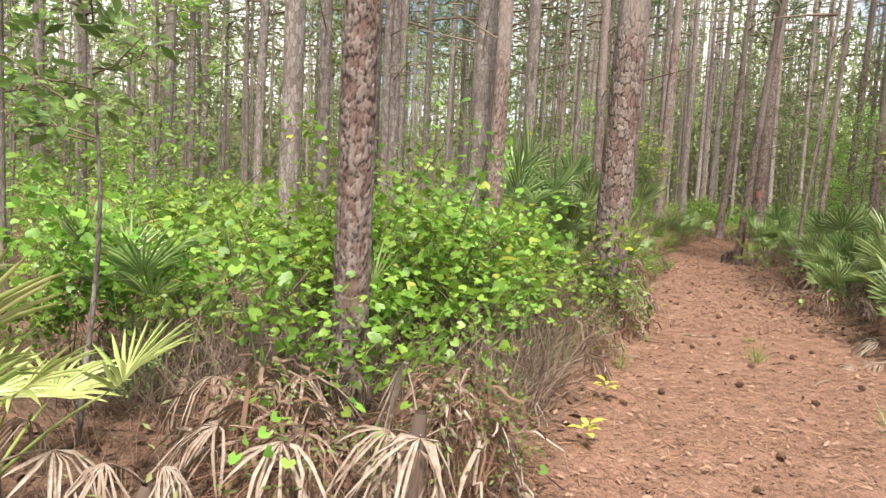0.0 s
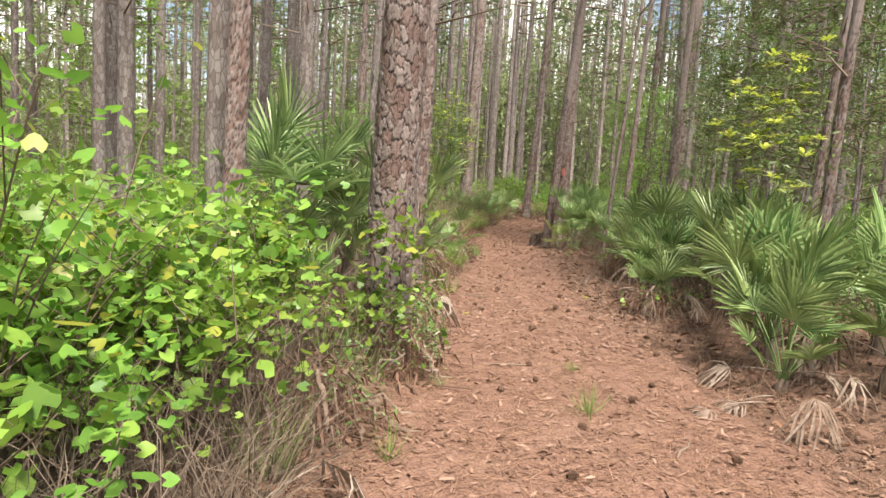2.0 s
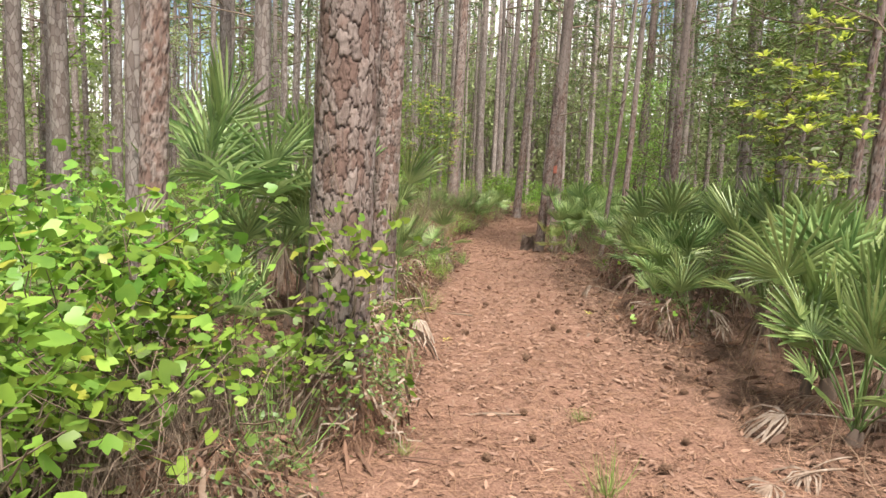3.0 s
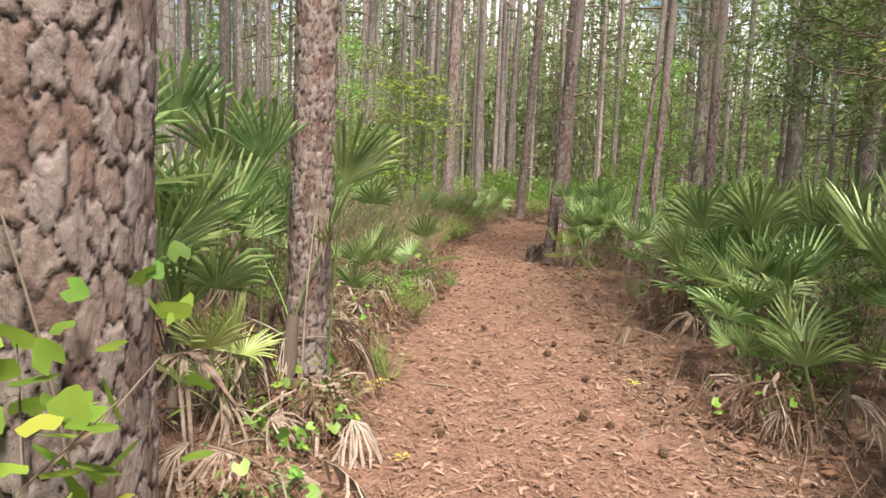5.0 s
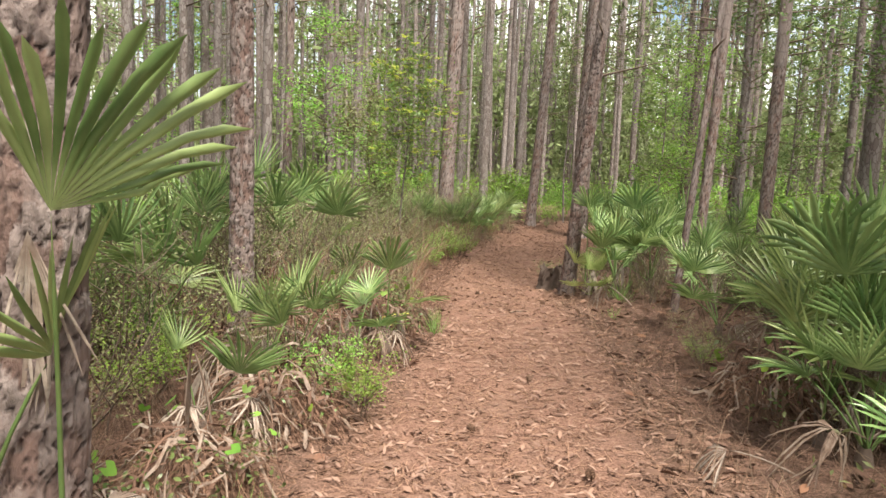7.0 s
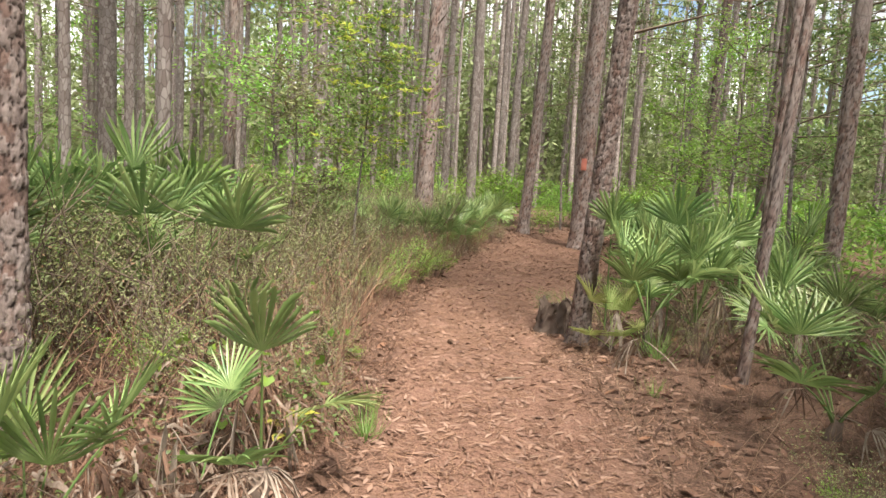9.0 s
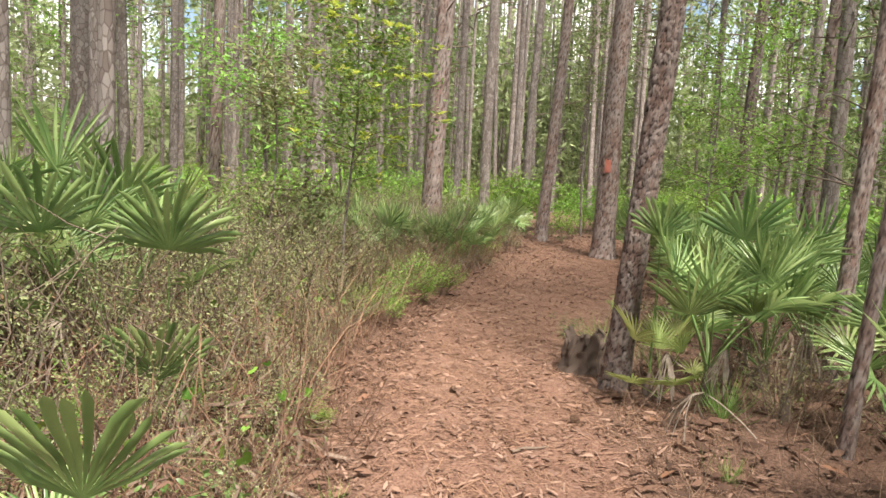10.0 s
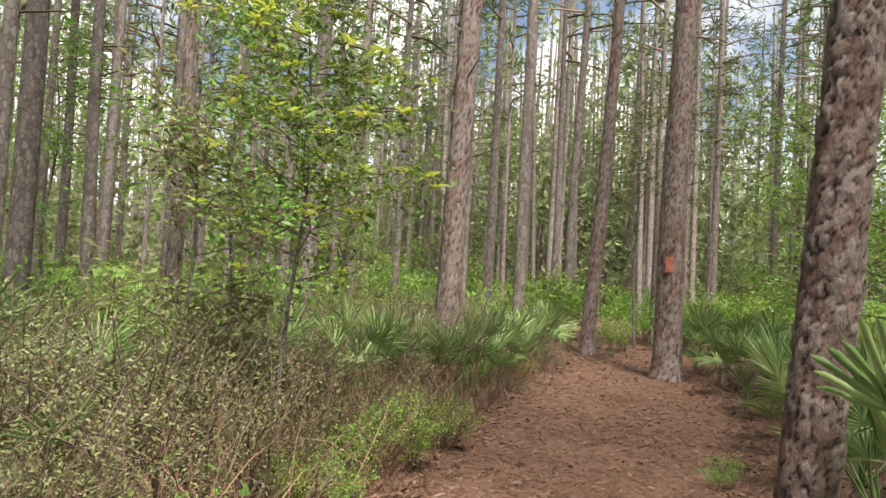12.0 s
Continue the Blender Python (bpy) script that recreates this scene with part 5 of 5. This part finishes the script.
flat_litter("bark_flakes", 4500, 66, -2.0, 0.5, SHRED_V, NEEDLE_F, 0.02, 0.08, M_FLAKE, "tan flakes of bark and leaf strips on the straw", 0.014, 0.5, 1.0, 15, 7.5)
flat_litter("pine_straw", 22000, 91, -2.0, 0.6, THIN_V, THIN_F, 0.08, 0.2, M_STRAW, "fallen orange-brown pine needles where the trail bends", 0.01, 0.2, 1.0, 27, 15)
flat_litter("leaf_litter", 5000, 92, -2.0, 0.6, CURL_V, OVAL_F, 0.03, 0.08, M_LITTER, "curled dead brown leaves where the trail bends", 0.012, 0.5, 1.0, 27, 15)
flat_litter("dark_litter", 4000, 93, -2.0, 0.8, CURL_V, OVAL_F, 0.02, 0.06, M_DUFF_SHADE, "dark scraps of bark where the trail bends", 0.01, 0.6, 1.0, 27, 15)
flat_litter("dark_litter", 9000, 68, -2.0, 1.2, CURL_V, OVAL_F, 0.015, 0.045, M_CONE, "dark scraps of cones and bark in the straw", 0.01, 0.6)


def dead_brush(name, n, seed, near, far_d, lo, hi, mat, label, y0, y1, which):
    """Dry upright stalks and hanging straw in the undergrowth."""
    pos, g = strewn_spots(n * 2, seed, near, far_d, y0, y1)
    pos = pos[(side(pos[:, 0], pos[:, 1]) == which)] if which else pos
    pos = pos[:n]
    m = len(pos)
    d = unit(g.normal(size=(m, 3)) * [0.5, 0.5, 0.2] + [0, 0, 0.8])
    lv = np.array(BLADE_V) * [1, 0.36, 3.0]
    v, f = strew(lv, BLADE_F, pos, d, rand_dirs(g, m), g.uniform(lo, hi, m))
    tagged(part(name, mesh_of(name, v, f), mat), label, "dry grass", kind="stuff")


dead_brush("dry_grass", 11000, 70, 0.2, 3.0, 0.2, 0.8, M_TWIG, "tall dry brown stalks among the vines", 3.6, 7.2, -1)
dead_brush("dry_grass", 9000, 71, 0.15, 3.0, 0.1, 0.38, M_DEADWOOD, "dry brown grass and stalks under the vines", 1, 12, -1)
dead_brush("dry_grass", 9000, 75, 0.0, 2.8, 0.1, 0.36, M_DUFF_SHADE, "red-brown pine straw draped over low scrub", 9, 19, -1)
dead_brush("dry_grass", 5000, 72, 0.2, 3.6, 0.12, 0.45, M_DEADWOOD, "dry brown grass and stalks in the scrub", 10, 24, -1)
dead_brush("dry_grass", 5000, 74, 0.3, 3.6, 0.3, 0.95, M_STRAW, "tall thin brown stalks in the scrub", 14, 23, -1)
dead_brush("dry_grass", 7000, 73, 0.05, 3.0, 0.12, 0.5, M_DEADWOOD, "dry brown grass and stalks under the palmettos", 2, 24, 1)

# fallen dead fronds at the trail's edges
for i, (x, y, s, rz, tl) in enumerate([(0.15, 3.75, 1.0, 40, 8), (-0.05, 4.1, 1.1, 100, -5), (0.5, 4.35, 0.9, 200, 5), (-0.6, 3.3, 1.1, 320, 10), (-0.9, 4.4, 1.0, 150, 0), (2.75, 9.1, 0.9, 60, 10), (2.5, 8.8, 1.0, 190, 5),
                                       (2.2, 8.4, 1.0, 20, 0), (3.3, 11.6, 0.9, 80, 15), (4.3, 6.0, 0.9, 180, 5), (4.35, 5.7, 0.8, 230, 0), (4.0, 14.0, 0.9, 250, 15), (3.7, 13.4, 0.9, 120, 5), (6.4, 10.0, 0.8, 200, 5),
                                       (7.3, 14.6, 0.8, 120, 5), (4.1, 17.0, 0.9, 10, 10), (4.6, 15.4, 0.8, 60, 0), (4.9, 16.2, 0.8, 300, 10), (-0.3, 2.9, 0.9, 80, 0), (0.9, 5.0, 0.8, 30, 5), (1.7, 9.5, 1.0, 350, 5), (1.95, 10.2, 0.9, 200, 8), (2.75, 9.45, 0.8, 290, 12), (2.45, 9.2, 0.85, 240, 4), (4.35, 17.9, 0.8, 340, -15), (4.45, 6.1, 0.7, 190, 3), (4.5, 14.0, 0.7, 30, 10), (5.85, 10.7, 0.7, 160, 4)]):
    ob = tagged(part("fallen_frond", DEADS[i % 4], M_DEAD), "dry tan palmetto frond fallen on the ground", "dead frond", "fallen fronds")
    ob.matrix_basis = pose(x, y, float(ground_z(x, y)) + 0.05, 0, tl, rz) @ Matrix.Scale(s, 4)

# fallen sticks on the trail
for i, (x, y, ln, rz) in enumerate([(2.9, 7.3, 0.35, 170), (3.3, 5.5, 0.3, 40), (3.2, 4.4, 0.4, 20), (3.6, 10.2, 0.3, 150), (4.5, 9.0, 0.25, 60), (6.1, 14.9, 0.25, 10), (4.3, 17.45, 0.95, 12), (4.55, 17.0, 0.8, 48), (4.1, 16.9, 0.7, 75), (0.9, 5.6, 0.6, 120)]):
    p = np.array([[-ln / 2, 0, 0.012], [-ln / 6, 0.012, 0.018], [ln / 5, -0.006, 0.014], [ln / 2, 0.01, 0.012]])
    ob = tagged(part("stick", mesh_of("stick", *join(tube(p, [0.008, 0.01, 0.008, 0.004], 6))), M_TWIG), "long pale broken branch on the forest floor" if ln > 0.5 else "short broken stick lying on pine straw", "stick", "sticks on the trail")
    ob.matrix_basis = pose(x, y, float(ground_z(x, y)), 0, 0, rz)


# yellowing seedlings at the trail's edge
def sprig_mesh(seed):
    g = np.random.default_rng(seed)
    n = 7
    a = np.arange(n) * 2.4
    pos = np.stack([0.01 * np.cos(a), 0.01 * np.sin(a), 0.1 + 0.012 * np.arange(n)], -1)
    d = np.stack([np.cos(a), np.sin(a), np.full(n, 0.25)], -1)
    up = np.tile(np.array([[0.0, 0.0, 1.0]]), (n, 1))
    return mesh_of("leaves", *strew(OVAL_V, OVAL_F, pos, d, up, g.uniform(0.09, 0.15, n)))


SPRIG = sprig_mesh(4)
for x, y, s in [(4.42, 13.7, 1.1), (3.15, 10.0, 0.7), (4.9, 9.75, 0.35), (3.1, 9.0, 0.35), (2.35, 8.1, 0.8), (1.25, 4.7, 0.8), (0.9, 3.7, 0.8)]:
    t = empty("seedling", x, y, float(ground_z(x, y)), x * 300 % 360, s, label="small yellowing seedling at the trail edge", category="seedling", group="yellow seedlings")
    part("stem", mesh_of("stem", *join(tube(np.array([[0, 0, -0.02], [0.006, 0, 0.08], [0, 0.004, 0.18]]), [0.004, 0.003, 0.002], 5))), M_PETIOLE, t)
    part("leaves", SPRIG, M_YELLOW, t)

flat_litter("large_dead_leaves", 260, 67, 0.05, 1.3, CURL_V, OVAL_F, 0.08, 0.16, M_ORANGE, "large curled orange-brown dead leaves beside the trail", 0.03, 0.6, 1.0, 22, 2)


# a grape vine that climbs the thick pine
def climbing_vine(x, y, r):
    g = np.random.default_rng(12)
    z0 = float(ground_z(x, y))
    t = empty("climbing_vine", x, y, z0, label="thin vine with bright green leaves climbing a pine trunk", category="vine")
    zs = np.linspace(-0.05, 1.75, 14)
    an = radians(-105) + 0.5 * np.sin(2.3 * zs)
    pts = np.stack([(r + 0.03) * np.cos(an), (r + 0.03) * np.sin(an), zs], -1)
    part("stem", mesh_of("stem", *join(tube(pts, np.linspace(0.006, 0.002, 14), 5))), M_TWIG, t)
    n = 22
    z = g.uniform(0.3, 1.3, n)
    a = radians(-100) + g.normal(size=n) * 0.55
    rr = r + g.uniform(0.03, 0.14, n)
    out = np.stack([np.cos(a), np.sin(a), np.full(n, 0.35)], -1)
    d = np.stack([-np.sin(a) * g.normal(size=n), np.cos(a) * g.normal(size=n), -np.ones(n) * 0.6], -1)
    v, f = strew(GRAPE_V, GRAPE_F, np.stack([rr * np.cos(a), rr * np.sin(a), z], -1), d, out + g.normal(size=(n, 3)) * 0.25, g.uniform(0.035, 0.062, n))
    tagged(part("leaves", mesh_of("leaves", v, f), M_GRAPE, t), kind="stuff")


climbing_vine(1.95, 7.54, 0.2)


# a heap of dead palmetto leaves, straw and a small-leaved shrub at the trail's edge
def brush_pile(x, y, w, h, seed, green=1.0):
    g = np.random.default_rng(seed)
    t = empty("brush_pile", x, y, float(ground_z(x, y)), label="heap of dead palmetto leaves and straw grown through by a shrub", category="brush pile", group="brush piles beside the trail")

    def on_dome(n, lo=0.0, hi=1.0):
        a, u = g.uniform(0, 6.283, n), np.sqrt(g.uniform(lo, hi, n))
        return np.stack([w * u * np.cos(a), w * u * np.sin(a), h * (1 - u * u) ** 0.6 * (1 + 0.12 * np.sin(3 * a))], -1), a

    for mat, name, label, count in ((M_DEAD, "dead_foliage", "pale curled dead palmetto leaflets", 70), (M_DUFF_SHADE, "brown_foliage", "crumpled brown dead leaves", 90)):
        strips = []
        for _ in range(count):
            p, a = on_dome(1, 0.0, 1.0)
            p, a = p[0] * g.uniform(0.6, 1.05), a[0] + g.normal() * 1.4
            ln, out = g.uniform(0.1, 0.34), g.uniform(0.4, 1.1)
            kink = g.normal(size=(5, 3)) * 0.05
            run = np.array([p + (np.array([math.cos(a) * out * q, math.sin(a) * out * q, g.uniform(-0.3, 0.5) * q - 0.8 * q * q]) + kink[c] * (q > 0)) * ln for c, q in enumerate((0, 0.3, 0.6, 0.85, 1.0))])
            run[:, 2] = np.maximum(run[:, 2], 0.015)
            wide = unit(np.array([-math.sin(a), math.cos(a), g.normal() * 0.9])) * g.uniform(0.004, 0.013)
            taper = np.array([0.6, 1.0, 1.0, 0.7, 0.1])[:, None]
            row = np.stack([run - wide * taper, run + np.array([0, 0, 0.006]), run + wide * taper], 1).reshape(-1, 3)
            strips.append((row, np.array([(3 * q + c, 3 * q + c + 1, 3 * q + c + 4, 3 * q + c + 3) for q in range(4) for c in (0, 1)])))
        tagged(part(name, mesh_of(name, *join(*strips)), mat, t, label), kind="stuff")
    n = 1500
    pos, a = on_dome(n)
    pos = pos * g.uniform(0.5, 0.95, (n, 1))
    d = unit(np.stack([np.cos(a), np.sin(a), np.full(n, -0.9)], -1) + g.normal(size=(n, 3)) * 0.6)
    v, f = strew(np.array(BLADE_V) * [1, 0.35, 2.0], BLADE_F, pos, d, rand_dirs(g, n), g.uniform(0.12, 0.34, n))
    tagged(part("straw", mesh_of("straw", v, f), M_STRAW, t, "hanging brown pine straw"), kind="stuff")
    n = int(800 * green)
    pos, a = on_dome(n, 0.1, 1.0)
    keep = np.cos(a + 0.9) > -0.1
    pos = pos[keep] * g.uniform(0.85, 1.12, (keep.sum(), 1))
    v, f = strew(OVAL_V, OVAL_F, pos, rand_dirs(g, len(pos)) * [1, 1, 0.6], rand_dirs(g, len(pos), 0.8), g.uniform(0.022, 0.045, len(pos)))
    tagged(part("leaves", mesh_of("leaves", v, f), M_DARK, t, "small grey-green leaves"), kind="stuff")
    pos, a = on_dome(int(26 * green))
    d = np.stack([np.cos(a), np.sin(a), np.full(len(a), -0.6)], -1) + g.normal(size=pos.shape) * 0.4
    v, f = strew(GRAPE_V, GRAPE_F, pos * 1.1 + [0, 0, 0.06], d, rand_dirs(g, len(pos), 0.7), g.uniform(0.035, 0.06, len(pos)))
    tagged(part("vine_leaves", mesh_of("vine_leaves", v, f), M_GRAPE, t, "bright green lobed vine leaves"), kind="stuff")


for x, y, w, h, sd, gr in [(0.12, 3.15, 0.42, 0.62, 1, 1.0), (-0.55, 2.75, 0.4, 0.4, 2, 0.6), (-0.85, 3.3, 0.4, 0.5, 3, 0.3), (1.95, 7.1, 0.36, 0.5, 4, 1.0), (1.3, 6.1, 0.4, 0.42, 10, 0.8), (2.35, 8.3, 0.3, 0.35, 11, 0.7), (2.7, 9.6, 0.34, 0.3, 5, 0.4),
                           (3.4, 11.9, 0.4, 0.4, 6, 0.4), (3.0, 11.1, 0.4, 0.3, 12, 0.5), (2.6, 10.6, 0.35, 0.3, 13, 0.8), (4.6, 14.9, 0.35, 0.35, 14, 0.5), (3.6, 13.4, 0.45, 0.4, 15, 0.4), (3.9, 14.1, 0.4, 0.4, 16, 0.6), (3.2, 12.9, 0.4, 0.35, 17, 0.3), (4.5, 16.2, 0.4, 0.4, 18, 0.4), (5.0, 17.2, 0.35, 0.4, 19, 0.5), (4.3, 13.9, 0.4, 0.42, 7, 0.6), (5.35, 9.0, 0.34, 0.34, 8, 0.5), (6.5, 11.6, 0.4, 0.4, 9, 0.6)]:
    brush_pile(x, y, w, h, sd, gr)
